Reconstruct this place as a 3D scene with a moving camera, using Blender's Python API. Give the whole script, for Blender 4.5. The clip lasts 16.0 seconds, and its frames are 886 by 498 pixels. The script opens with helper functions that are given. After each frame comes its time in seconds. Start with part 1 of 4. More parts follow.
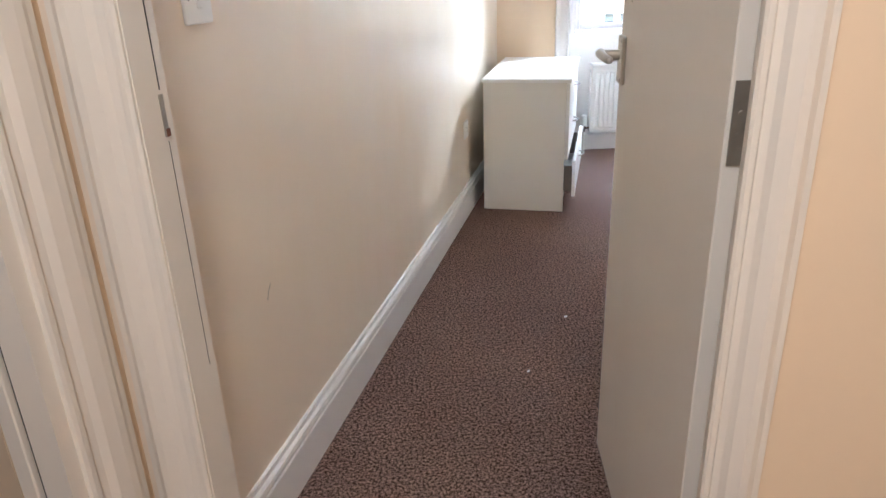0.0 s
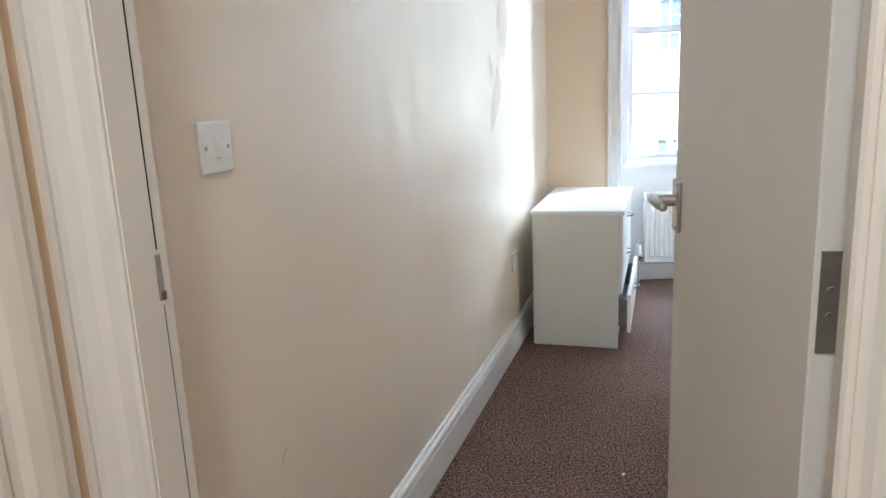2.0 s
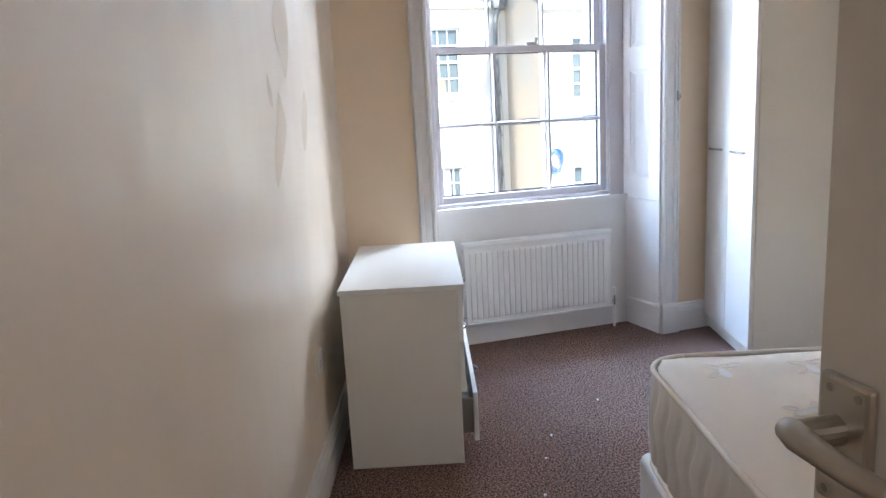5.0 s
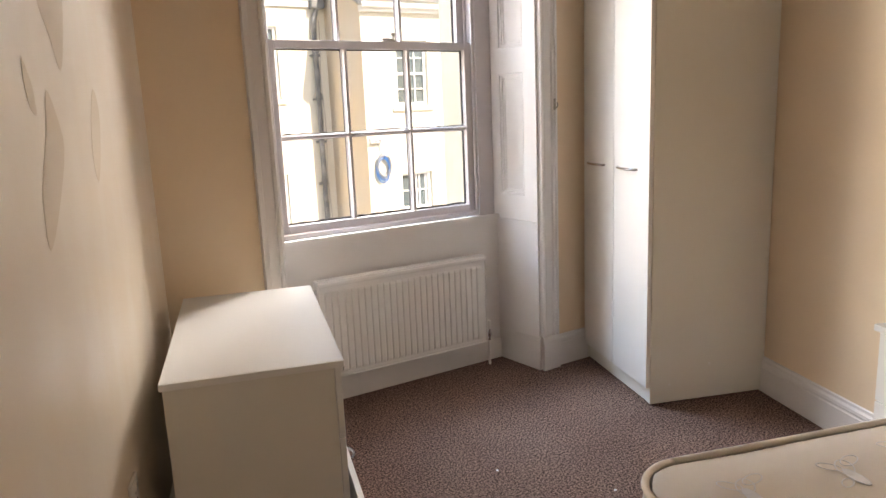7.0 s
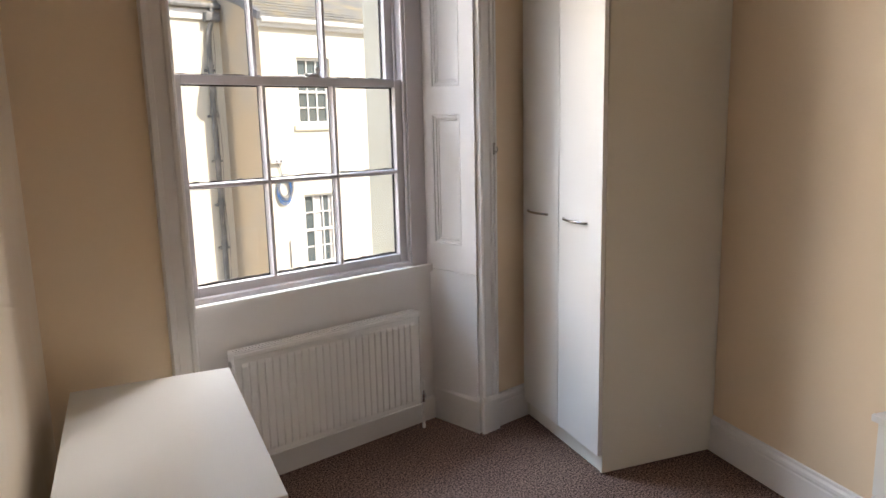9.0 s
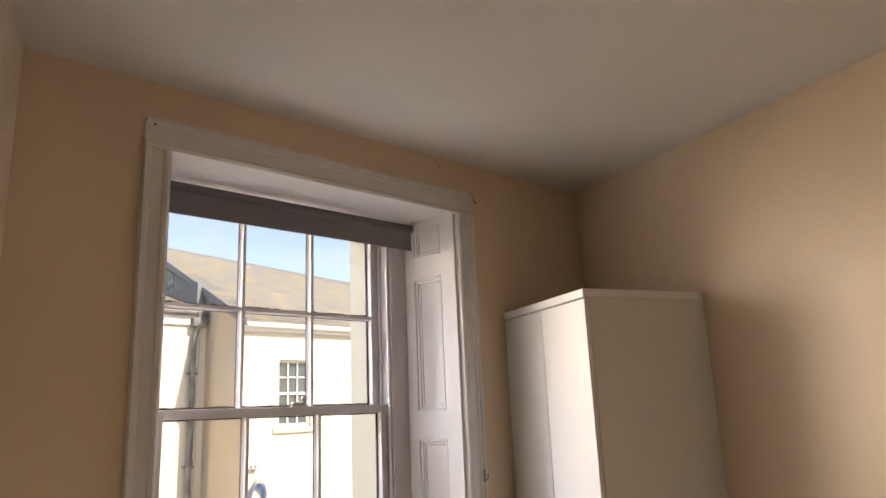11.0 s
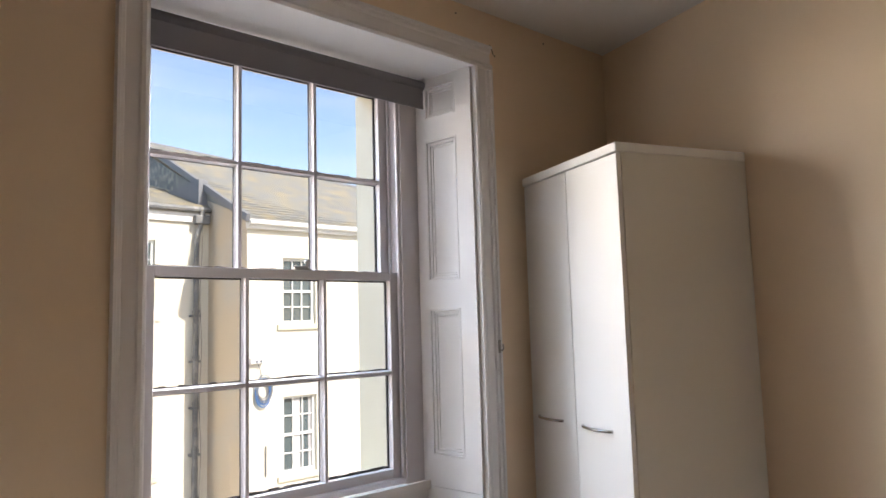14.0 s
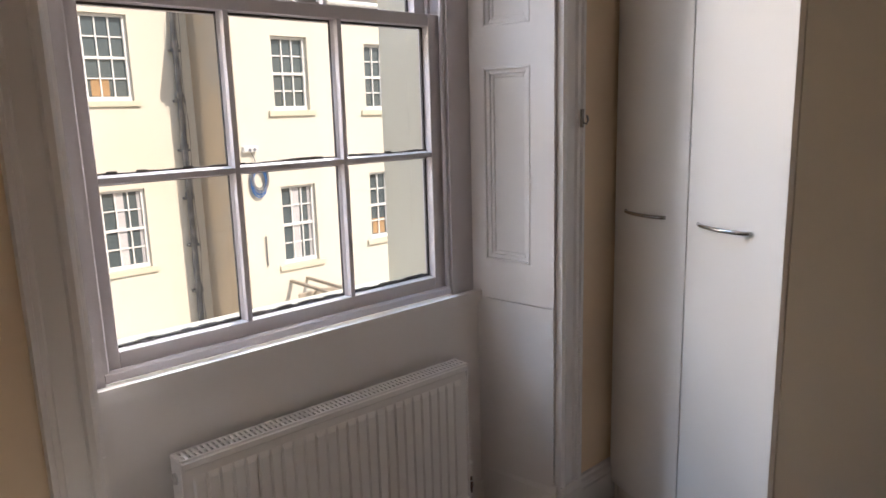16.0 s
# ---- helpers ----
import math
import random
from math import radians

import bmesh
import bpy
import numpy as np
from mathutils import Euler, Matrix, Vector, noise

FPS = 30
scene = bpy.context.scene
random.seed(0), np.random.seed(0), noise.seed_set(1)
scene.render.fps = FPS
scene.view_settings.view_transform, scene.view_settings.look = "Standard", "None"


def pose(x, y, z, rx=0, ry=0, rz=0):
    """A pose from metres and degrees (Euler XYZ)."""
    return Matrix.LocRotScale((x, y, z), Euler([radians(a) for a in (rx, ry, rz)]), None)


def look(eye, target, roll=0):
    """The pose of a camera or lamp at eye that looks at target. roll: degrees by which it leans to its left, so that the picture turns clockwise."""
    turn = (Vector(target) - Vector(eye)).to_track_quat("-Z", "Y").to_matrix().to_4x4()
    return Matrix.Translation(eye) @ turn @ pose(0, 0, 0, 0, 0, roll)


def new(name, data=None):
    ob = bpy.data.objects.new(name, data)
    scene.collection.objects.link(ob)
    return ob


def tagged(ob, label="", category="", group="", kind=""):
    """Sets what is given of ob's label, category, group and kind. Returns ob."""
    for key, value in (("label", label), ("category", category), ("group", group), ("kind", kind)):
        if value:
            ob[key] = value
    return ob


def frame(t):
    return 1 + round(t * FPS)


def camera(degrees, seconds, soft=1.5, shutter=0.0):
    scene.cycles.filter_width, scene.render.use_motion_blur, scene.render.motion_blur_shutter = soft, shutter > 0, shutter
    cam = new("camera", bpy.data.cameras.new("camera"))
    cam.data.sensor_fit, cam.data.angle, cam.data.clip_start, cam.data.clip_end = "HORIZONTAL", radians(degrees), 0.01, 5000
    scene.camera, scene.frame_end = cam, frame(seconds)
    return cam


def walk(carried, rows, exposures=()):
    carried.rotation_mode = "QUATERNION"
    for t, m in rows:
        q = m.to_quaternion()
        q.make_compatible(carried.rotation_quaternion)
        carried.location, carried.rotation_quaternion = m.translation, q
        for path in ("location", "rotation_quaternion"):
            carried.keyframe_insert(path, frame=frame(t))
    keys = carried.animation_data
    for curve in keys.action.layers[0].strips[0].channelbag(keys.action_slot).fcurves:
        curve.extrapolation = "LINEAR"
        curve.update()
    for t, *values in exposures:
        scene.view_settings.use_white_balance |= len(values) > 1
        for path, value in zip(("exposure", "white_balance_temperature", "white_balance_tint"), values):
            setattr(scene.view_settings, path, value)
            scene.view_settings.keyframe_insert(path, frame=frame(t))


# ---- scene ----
cam = camera(64.7, 16.0)
PATH = [
    (0, (0.555, -1.36, 1.216), (0.635, 0.49, 0.461), -2.0),
    (0.5, (0.568, -1.359, 1.26), (0.554, 0.489, 0.493), -2.1),
    (1, (0.584, -1.327, 1.255), (0.534, 0.531, 0.516), -2.5),
    (1.5, (0.621, -1.285, 1.245), (0.548, 0.625, 0.656), -2.7),
    (2, (0.601, -1.201, 1.24), (0.54, 0.752, 0.814), -2.6),
    (2.5, (0.574, -1.086, 1.243), (0.555, 0.88, 0.874), -2.5),
    (2.6, (0.568, -1.064, 1.232), (0.583, 0.907, 0.891), -3.1),
    (3, (0.586, -0.967, 1.249), (0.678, 0.999, 0.893), -3.0),
    (3.5, (0.588, -0.794, 1.252), (0.824, 1.159, 0.889), -3.2),
    (4, (0.602, -0.577, 1.259), (0.953, 1.356, 0.886), -3.0),
    (4.2, (0.595, -0.504, 1.255), (0.982, 1.422, 0.882), -2.9),
    (6.3, (0.656, 0.219, 1.284), (1.529, 1.977, 0.899), -2.6),
    (6.5, (0.667, 0.292, 1.276), (1.578, 2.031, 0.892), -2.3),
    (7, (0.687, 0.447, 1.29), (1.719, 2.116, 0.903), -2.4),
    (7.5, (0.696, 0.592, 1.291), (1.867, 2.167, 0.902), -2.3),
    (8, (0.717, 0.696, 1.286), (1.947, 2.226, 0.901), -2.3),
    (8.2, (0.732, 0.725, 1.307), (1.972, 2.245, 0.918), -2.2),
    (10.3, (0.775, 0.847, 1.501), (2.131, 2.317, 1.531), -2.3),
    (10.5, (0.794, 0.837, 1.492), (2.135, 2.309, 1.682), -2.4),
    (11, (0.75, 0.847, 1.558), (2.069, 2.28, 2.016), -2.4),
    (11.5, (0.745, 0.852, 1.565), (2.022, 2.273, 2.156), -2.3),
    (12, (0.759, 0.865, 1.567), (2.03, 2.279, 2.187), -2.3),
    (12.5, (0.824, 0.849, 1.562), (2.096, 2.262, 2.184), -2.3),
    (13, (0.874, 0.851, 1.53), (2.163, 2.26, 2.123), -2.3),
    (13.5, (0.882, 0.91, 1.475), (2.195, 2.352, 1.917), -1.9),
    (14, (0.895, 1.083, 1.405), (2.229, 2.559, 1.61), -1.6),
    (14.5, (0.917, 1.255, 1.324), (2.264, 2.73, 1.215), -1.7),
    (15, (0.983, 1.38, 1.298), (2.308, 2.837, 0.953), -1.9),
    (15.5, (1.118, 1.547, 1.312), (2.44, 2.998, 0.933), -1.9),
    (16, (1.245, 1.767, 1.331), (2.563, 3.221, 0.944), -1.6),
]
EXPOSURES = [(0, 3.12, 5400, 6), (1, 3.1, 5200, 0), (2, 2.98, 5100, -1), (3.5, 2.79, 5300, 0), (4.2, 2.45, 5400, 6), (6.3, 1.9, 6200, 10), (7, 1.68, 7400, 15), (8.2, 1.42, 6900, 12), (10.3, 0.95, 7400, 17), (11.5, 1.42, 7600, 17), (12, 1.51, 6100, 9), (13, 1.58, 7150, 14), (13.5, 1.38, 7000, 13), (14, 1.15, 6700, 13), (14.5, 0.85, 7100, 16), (16, 0.66, 7000, 17)]
walk(cam, [(t, look(eye, target, roll)) for t, eye, target, roll in PATH], EXPOSURES)


# ---- light and exposure ----
world = bpy.data.worlds.new("World")
scene.world = world
world.use_nodes = True
_nt = world.node_tree
_bg = _nt.nodes["Background"]
_sky = _nt.nodes.new("ShaderNodeTexSky")
_sky.sky_type = "NISHITA"
_sky.sun_disc = False
_sky.sun_elevation = radians(42)
_sky.sun_rotation = radians(164)
_tc = _nt.nodes.new("ShaderNodeTexCoord")
_mp = _nt.nodes.new("ShaderNodeMapping")
_mp.inputs["Scale"].default_value = (1.5, 1.5, 6.0)
_cloud = _nt.nodes.new("ShaderNodeTexNoise")
_cloud.inputs["Scale"].default_value = 2.6
_cloud.inputs["Detail"].default_value = 7
_veil = _nt.nodes.new("ShaderNodeMapRange")
_veil.inputs[1].default_value, _veil.inputs[2].default_value = 0.45, 0.75
_veil.inputs[3].default_value, _veil.inputs[4].default_value = 0.0, 0.3
_thin = _nt.nodes.new("ShaderNodeMix")
_thin.data_type = "RGBA"
_thin.inputs[7].default_value = (4.2, 4.5, 4.8, 1)
_nt.links.new(_tc.outputs["Generated"], _mp.inputs["Vector"])
_nt.links.new(_mp.outputs[0], _cloud.inputs["Vector"])
_nt.links.new(_cloud.outputs[0], _veil.inputs[0])
_nt.links.new(_veil.outputs[0], _thin.inputs[0])
_nt.links.new(_sky.outputs[0], _thin.inputs[6])
_nt.links.new(_thin.outputs[2], _bg.inputs[0])
_bg.inputs[1].default_value = 0.15

SUN_FROM = Vector((0.28, -1.0, 0.93))
sun = new("sun", bpy.data.lights.new("sun", "SUN"))
sun.data.energy = 3.8
sun.data.angle = radians(0.5)
sun.data.color = (1.0, 0.95, 0.86)
sun.matrix_world = look(SUN_FROM * 10, (0, 0, 0))

hall_lamp = new("hall_lamp", bpy.data.lights.new("hall_lamp", "AREA"))
hall_lamp.data.shape = "DISK"
hall_lamp.data.size = 0.3
hall_lamp.data.energy = 3.3
hall_lamp.data.color = (1.0, 0.93, 0.86)

# added unseen lamps: window daylight from open sky and sunlit fronts beside the view
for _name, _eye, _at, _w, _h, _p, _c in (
        ("facade_fill", (0.8, 7.6, 2.5), (2.5, 1.9, 1.2), 2.6, 2.4, 115, (1.0, 0.94, 0.85)),
        ("sky_fill", (1.0, 6.6, 5.1), (2.4, 2.2, 0.6), 2.4, 2.0, 240, (0.50, 0.71, 1.0)),
        ("sky_fill", (6.05, 6.4, 4.7), (1.9, 2.5, 1.1), 1.6, 3.2, 470, (0.92, 0.96, 1.0))):
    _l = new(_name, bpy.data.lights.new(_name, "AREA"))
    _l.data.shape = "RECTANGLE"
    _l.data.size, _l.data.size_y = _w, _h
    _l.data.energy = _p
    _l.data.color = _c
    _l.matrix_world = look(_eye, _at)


# ---- materials ----
def material(name, color, rough=0.5, metal=0.0, var=0.06, scale=3.0, fine=60.0, bump=0.1, bump_scale=200.0, coat=0.0,
             second=None, second_scale=1.2, low=0.45, high=0.7, rough_var=0.04, bump_dist=0.002, mid_bump=0.0, spec=0.5):
    m = bpy.data.materials.new(name)
    m.use_nodes = True
    nt = m.node_tree
    N, L = nt.nodes, nt.links
    b = N["Principled BSDF"]
    tc = N.new("ShaderNodeTexCoord")

    def tex(s, detail=5):
        n = N.new("ShaderNodeTexNoise")
        n.inputs["Scale"].default_value = s
        n.inputs["Detail"].default_value = detail
        L.new(tc.outputs["Object"], n.inputs["Vector"])
        return n.outputs[0]

    def mixed(fac, a, c):
        x = N.new("ShaderNodeMix")
        x.data_type = "RGBA"
        if isinstance(fac, float):
            x.inputs[0].default_value = fac
        else:
            L.new(fac, x.inputs[0])
        for v, sock in ((a, x.inputs[6]), (c, x.inputs[7])):
            if isinstance(v, tuple):
                sock.default_value = (*v, 1)
            else:
                L.new(v, sock)
        return x.outputs[2]

    lo, hi = tuple(c * (1 - var) for c in color), tuple(min(1, c * (1 + var)) for c in color)
    col = mixed(tex(scale), lo, hi)
    f = mixed(tex(fine, 3), (1 - var,) * 3, (1.0,) * 3)
    mu = N.new("ShaderNodeMix")
    mu.data_type, mu.blend_type = "RGBA", "MULTIPLY"
    mu.inputs[0].default_value = 1
    L.new(col, mu.inputs[6])
    L.new(f, mu.inputs[7])
    col = mu.outputs[2]
    if second:
        r = N.new("ShaderNodeMapRange")
        r.inputs[1].default_value, r.inputs[2].default_value = low, high
        L.new(tex(second_scale, 8), r.inputs[0])
        col = mixed(r.outputs[0], col, second)
    L.new(col, b.inputs["Base Color"])
    rr = N.new("ShaderNodeMapRange")
    rr.inputs[1].default_value, rr.inputs[2].default_value = 0.3, 0.7
    rr.inputs[3].default_value, rr.inputs[4].default_value = max(0.02, rough - rough_var), min(1, rough + rough_var)
    L.new(tex(scale * 2.3, 1.5), rr.inputs[0])
    L.new(rr.outputs[0], b.inputs["Roughness"])
    b.inputs["Metallic"].default_value = metal
    b.inputs["Coat Weight"].default_value = coat
    b.inputs["Specular IOR Level"].default_value = spec
    if bump:
        bp = N.new("ShaderNodeBump")
        bp.inputs["Strength"].default_value = bump
        bp.inputs["Distance"].default_value = bump_dist
        L.new(tex(bump_scale, 4), bp.inputs["Height"])
        if mid_bump:
            b2 = N.new("ShaderNodeBump")
            b2.inputs["Strength"].default_value = mid_bump
            b2.inputs["Distance"].default_value = 0.02
            L.new(tex(3.5, 2), b2.inputs["Height"])
            L.new(bp.outputs[0], b2.inputs["Normal"])
            L.new(b2.outputs[0], b.inputs["Normal"])
        else:
            L.new(bp.outputs[0], b.inputs["Normal"])
    return m


def carpet_material():
    m = bpy.data.materials.new("carpet_pile")
    m.use_nodes = True
    N, L = m.node_tree.nodes, m.node_tree.links
    b = N["Principled BSDF"]
    tc = N.new("ShaderNodeTexCoord")
    v = N.new("ShaderNodeTexVoronoi")
    v.inputs["Scale"].default_value = 190
    n1 = N.new("ShaderNodeTexNoise")
    n1.inputs["Scale"].default_value = 125
    n1.inputs["Detail"].default_value = 8
    n1.inputs["Roughness"].default_value = 0.85
    n2 = N.new("ShaderNodeTexNoise")
    n2.inputs["Scale"].default_value = 2.5
    n2.inputs["Detail"].default_value = 5
    for n in (v, n1, n2):
        L.new(tc.outputs["Object"], n.inputs["Vector"])
    r = N.new("ShaderNodeValToRGB")
    r.color_ramp.elements[0].position, r.color_ramp.elements[0].color = 0.45, (0.022, 0.012, 0.010, 1)
    r.color_ramp.elements[1].position, r.color_ramp.elements[1].color = 0.57, (0.45, 0.295, 0.235, 1)
    L.new(n1.outputs[0], r.inputs[0])
    mx = N.new("ShaderNodeMix")
    mx.data_type, mx.blend_type = "RGBA", "MULTIPLY"
    mx.inputs[0].default_value = 1
    r2 = N.new("ShaderNodeValToRGB")
    r2.color_ramp.elements[0].position, r2.color_ramp.elements[0].color = 0.3, (0.82, 0.80, 0.82, 1)
    r2.color_ramp.elements[1].position, r2.color_ramp.elements[1].color = 0.7, (1, 1, 1, 1)
    L.new(n2.outputs[0], r2.inputs[0])
    L.new(r.outputs[0], mx.inputs[6])
    L.new(r2.outputs[0], mx.inputs[7])
    L.new(mx.outputs[2], b.inputs["Base Color"])
    b.inputs["Roughness"].default_value = 0.95
    b.inputs["Specular IOR Level"].default_value = 0.04
    bp = N.new("ShaderNodeBump")
    bp.inputs["Strength"].default_value = 0.6
    bp.inputs["Distance"].default_value = 0.004
    add = N.new("ShaderNodeMath")
    L.new(v.outputs["Distance"], add.inputs[0])
    L.new(n1.outputs[0], add.inputs[1])
    L.new(add.outputs[0], bp.inputs["Height"])
    L.new(bp.outputs[0], b.inputs["Normal"])
    return m


def satin_wall_material():
    """Old satin paint over hand-finished plaster: soft dents and glossier vertical streaks."""
    m = bpy.data.materials.new("cream_satin_paint")
    m.use_nodes = True
    N, L = m.node_tree.nodes, m.node_tree.links
    b = N["Principled BSDF"]
    tc = N.new("ShaderNodeTexCoord")

    def tex(scale, squash, detail):
        mp = N.new("ShaderNodeMapping")
        mp.inputs["Scale"].default_value = (scale, scale, scale * squash)
        n = N.new("ShaderNodeTexNoise")
        n.inputs["Scale"].default_value = 1.0
        n.inputs["Detail"].default_value = detail
        L.new(tc.outputs["Object"], mp.inputs["Vector"])
        L.new(mp.outputs[0], n.inputs["Vector"])
        return n.outputs[0]

    mx = N.new("ShaderNodeMix")
    mx.data_type = "RGBA"
    mx.inputs[6].default_value = (0.80, 0.68, 0.545, 1)
    mx.inputs[7].default_value = (0.84, 0.73, 0.60, 1)
    L.new(tex(2.0, 0.5, 3), mx.inputs[0])
    L.new(mx.outputs[2], b.inputs["Base Color"])
    r = N.new("ShaderNodeMapRange")
    r.inputs[1].default_value, r.inputs[2].default_value = 0.35, 0.65
    r.inputs[3].default_value, r.inputs[4].default_value = 0.28, 0.45
    L.new(tex(9.0, 0.40, 2), r.inputs[0])
    L.new(r.outputs[0], b.inputs["Roughness"])
    last = None
    for scale, squash, strength, dist in ((2.2, 0.7, 0.30, 0.012), (9.0, 0.40, 0.42, 0.0035), (90.0, 1.0, 0.10, 0.001)):
        bp = N.new("ShaderNodeBump")
        bp.inputs["Strength"].default_value = strength
        bp.inputs["Distance"].default_value = dist
        L.new(tex(scale, squash, 1), bp.inputs["Height"])
        if last:
            L.new(last, bp.inputs["Normal"])
        last = bp.outputs[0]
    L.new(last, b.inputs["Normal"])
    return m


def glass_material():
    m = bpy.data.materials.new("window_glass")
    m.use_nodes = True
    N, L = m.node_tree.nodes, m.node_tree.links
    b = N["Principled BSDF"]
    b.inputs["Transmission Weight"].default_value = 1
    b.inputs["Roughness"].default_value = 0.0
    b.inputs["IOR"].default_value = 1.45
    tc = N.new("ShaderNodeTexCoord")
    n = N.new("ShaderNodeTexNoise")
    n.inputs["Scale"].default_value = 2.2
    L.new(tc.outputs["Object"], n.inputs["Vector"])
    bp = N.new("ShaderNodeBump")
    bp.inputs["Strength"].default_value = 0.05
    bp.inputs["Distance"].default_value = 0.01
    L.new(n.outputs[0], bp.inputs["Height"])
    L.new(bp.outputs[0], b.inputs["Normal"])
    return m


WALL = material("cream_wall_paint", (0.82, 0.65, 0.465), 0.42, var=0.02, scale=1.6, bump=0.12, bump_scale=90, rough_var=0.06, spec=0.4)
WALL_SHEEN = satin_wall_material()
PEELED = material("peeled_patch_paint", (0.76, 0.64, 0.50), 0.75, var=0.02, bump=0.1, bump_scale=60, spec=0.2)
DRAWERSIDE = material("brown_drawer_side", (0.26, 0.22, 0.18), 0.6, var=0.05)
CEIL = material("ceiling_paint", (0.80, 0.77, 0.73), 0.8, var=0.015, bump=0.08, bump_scale=60, mid_bump=0.02)
GLOSS = material("white_gloss_paint", (0.79, 0.76, 0.74), 0.35, var=0.02, scale=4, bump=0.10, bump_scale=35)
CREAMGLOSS = material("cream_gloss_paint", (0.80, 0.74, 0.66), 0.36, var=0.02, scale=4, bump=0.12, bump_scale=25)
DOORPAINT = material("door_paint", (0.76, 0.71, 0.64), 0.42, var=0.02, scale=2, bump=0.1, bump_scale=45, mid_bump=0.02)
# white sash paint greyed: its backlit shade is in the colour; patches are wear
SASHBACKLIT = material("backlit_sash_paint", (0.56, 0.52, 0.525), 0.42, var=0.03, scale=7, bump=0.15, bump_scale=60, second=(0.45, 0.41, 0.38), second_scale=14, low=0.68, high=0.8)
LAMINATE = material("white_laminate", (0.80, 0.78, 0.75), 0.34, var=0.006, bump=0.03, bump_scale=300, rough_var=0.02)
LAM_SIDE = material("cream_laminate", (0.76, 0.73, 0.66), 0.45, var=0.006, bump=0.03, bump_scale=300, rough_var=0.03)
CHROME = material("chrome", (0.75, 0.75, 0.76), 0.12, metal=1.0, var=0.01, bump=0.0)
# handle chrome darkened: the dim room's reflections are put into its colour
BOWMETAL = material("dark_reflection_chrome", (0.42, 0.41, 0.40), 0.16, metal=1.0, var=0.03, bump=0.0)
SATIN = material("satin_nickel", (0.56, 0.53, 0.48), 0.36, metal=1.0, var=0.04, bump=0.08, bump_scale=160)
STEEL = material("dull_steel", (0.42, 0.40, 0.37), 0.42, metal=0.9, var=0.08, bump=0.1, bump_scale=120, second=(0.35, 0.33, 0.29), second_scale=30)
RADPAINT = material("radiator_enamel", (0.80, 0.78, 0.76), 0.36, var=0.01, bump=0.03)
PLASTIC = material("white_plastic", (0.80, 0.78, 0.75), 0.35, var=0.01, bump=0.0)
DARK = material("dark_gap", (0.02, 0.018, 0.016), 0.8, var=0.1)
RUST = material("rusty_edge", (0.22, 0.09, 0.05), 0.8, var=0.3, scale=60)
PUTTY = material("weathered_putty", (0.085, 0.075, 0.07), 0.9, var=0.4, scale=25, bump=0.4, bump_scale=90)
BLIND = material("grey_blind_fabric", (0.20, 0.19, 0.20), 0.85, var=0.04, fine=500, bump=0.2, bump_scale=600)
BLINDTUBE = material("blind_tube_fabric", (0.16, 0.15, 0.16), 0.7, var=0.04)
TICKING = material("mattress_damask", (0.90, 0.83, 0.74), 0.55, var=0.02, bump=0.25, bump_scale=400)
QUILT = material("quilted_border", (0.84, 0.81, 0.78), 0.5, var=0.02, bump=0.2, bump_scale=300)
TAPE = material("mattress_tape", (0.92, 0.86, 0.77), 0.5, var=0.02, bump=0.3, bump_scale=500)
MOTIF = material("white_stitching", (0.95, 0.95, 0.96), 0.33, var=0.01, bump=0.0)
DIVAN = material("white_divan_cover", (0.82, 0.82, 0.83), 0.38, var=0.02, bump=0.15, bump_scale=300)
CARPET = carpet_material()
GLASS = glass_material()
RENDERW = material("cream_render", (0.71, 0.67, 0.565), 0.9, var=0.05, scale=0.6, fine=9, bump=0.2, bump_scale=30, second=(0.68, 0.61, 0.49), second_scale=0.5, low=0.5, high=0.72)
# outer reveal in a darker, browner tone than the cream render
REVEAL = material("darker_beige_masonry", (0.50, 0.465, 0.37), 0.85, var=0.05, scale=2, fine=20, bump=0.2, bump_scale=50)
RENDERT = material("tan_render", (0.64, 0.52, 0.38), 0.9, var=0.06, scale=0.8, fine=9, bump=0.2, bump_scale=30, second=(0.54, 0.49, 0.42), second_scale=0.9, low=0.5, high=0.75)
STONEW = material("painted_stone", (0.66, 0.61, 0.47), 0.85, var=0.05, scale=2, bump=0.2, bump_scale=40)
SLATE = material("lichened_slate", (0.27, 0.27, 0.25), 0.85, var=0.45, scale=5, fine=16, bump=0.3, bump_scale=15, second=(0.36, 0.30, 0.18), second_scale=2.6, low=0.44, high=0.72)
CLAD = material("shaded_slate_hanging", (0.21, 0.23, 0.24), 0.8, var=0.3, scale=6, fine=20, bump=0.3, bump_scale=12, second=(0.40, 0.40, 0.34), second_scale=7, low=0.48, high=0.6)
LEAD = material("lead_flashing", (0.20, 0.21, 0.23), 0.6, var=0.1, bump=0.2, bump_scale=10)
PIPE = material("grey_iron_pipe", (0.16, 0.165, 0.17), 0.6, var=0.25, scale=5, bump=0.2, bump_scale=40, second=(0.34, 0.33, 0.31), second_scale=7)
FARGLASS = material("far_window_glass", (0.10, 0.13, 0.14), 0.08, var=0.3, scale=1.3, bump=0.05, bump_scale=3)
FARWHITE = material("far_white_paint", (0.78, 0.77, 0.74), 0.5, var=0.02)
CURTAIN = material("pale_curtain", (0.62, 0.60, 0.60), 0.9, var=0.15, scale=12)
WARMIN = material("tan_board", (0.45, 0.28, 0.14), 0.8, var=0.1)
BLUE = material("blue_hose", (0.04, 0.16, 0.42), 0.45, var=0.05)
ASPHALT = material("street_paving", (0.30, 0.28, 0.25), 0.9, var=0.2, fine=40, bump=0.4, bump_scale=60)
SIGNBROWN = material("weathered_sign", (0.42, 0.36, 0.28), 0.8, var=0.1, scale=8)
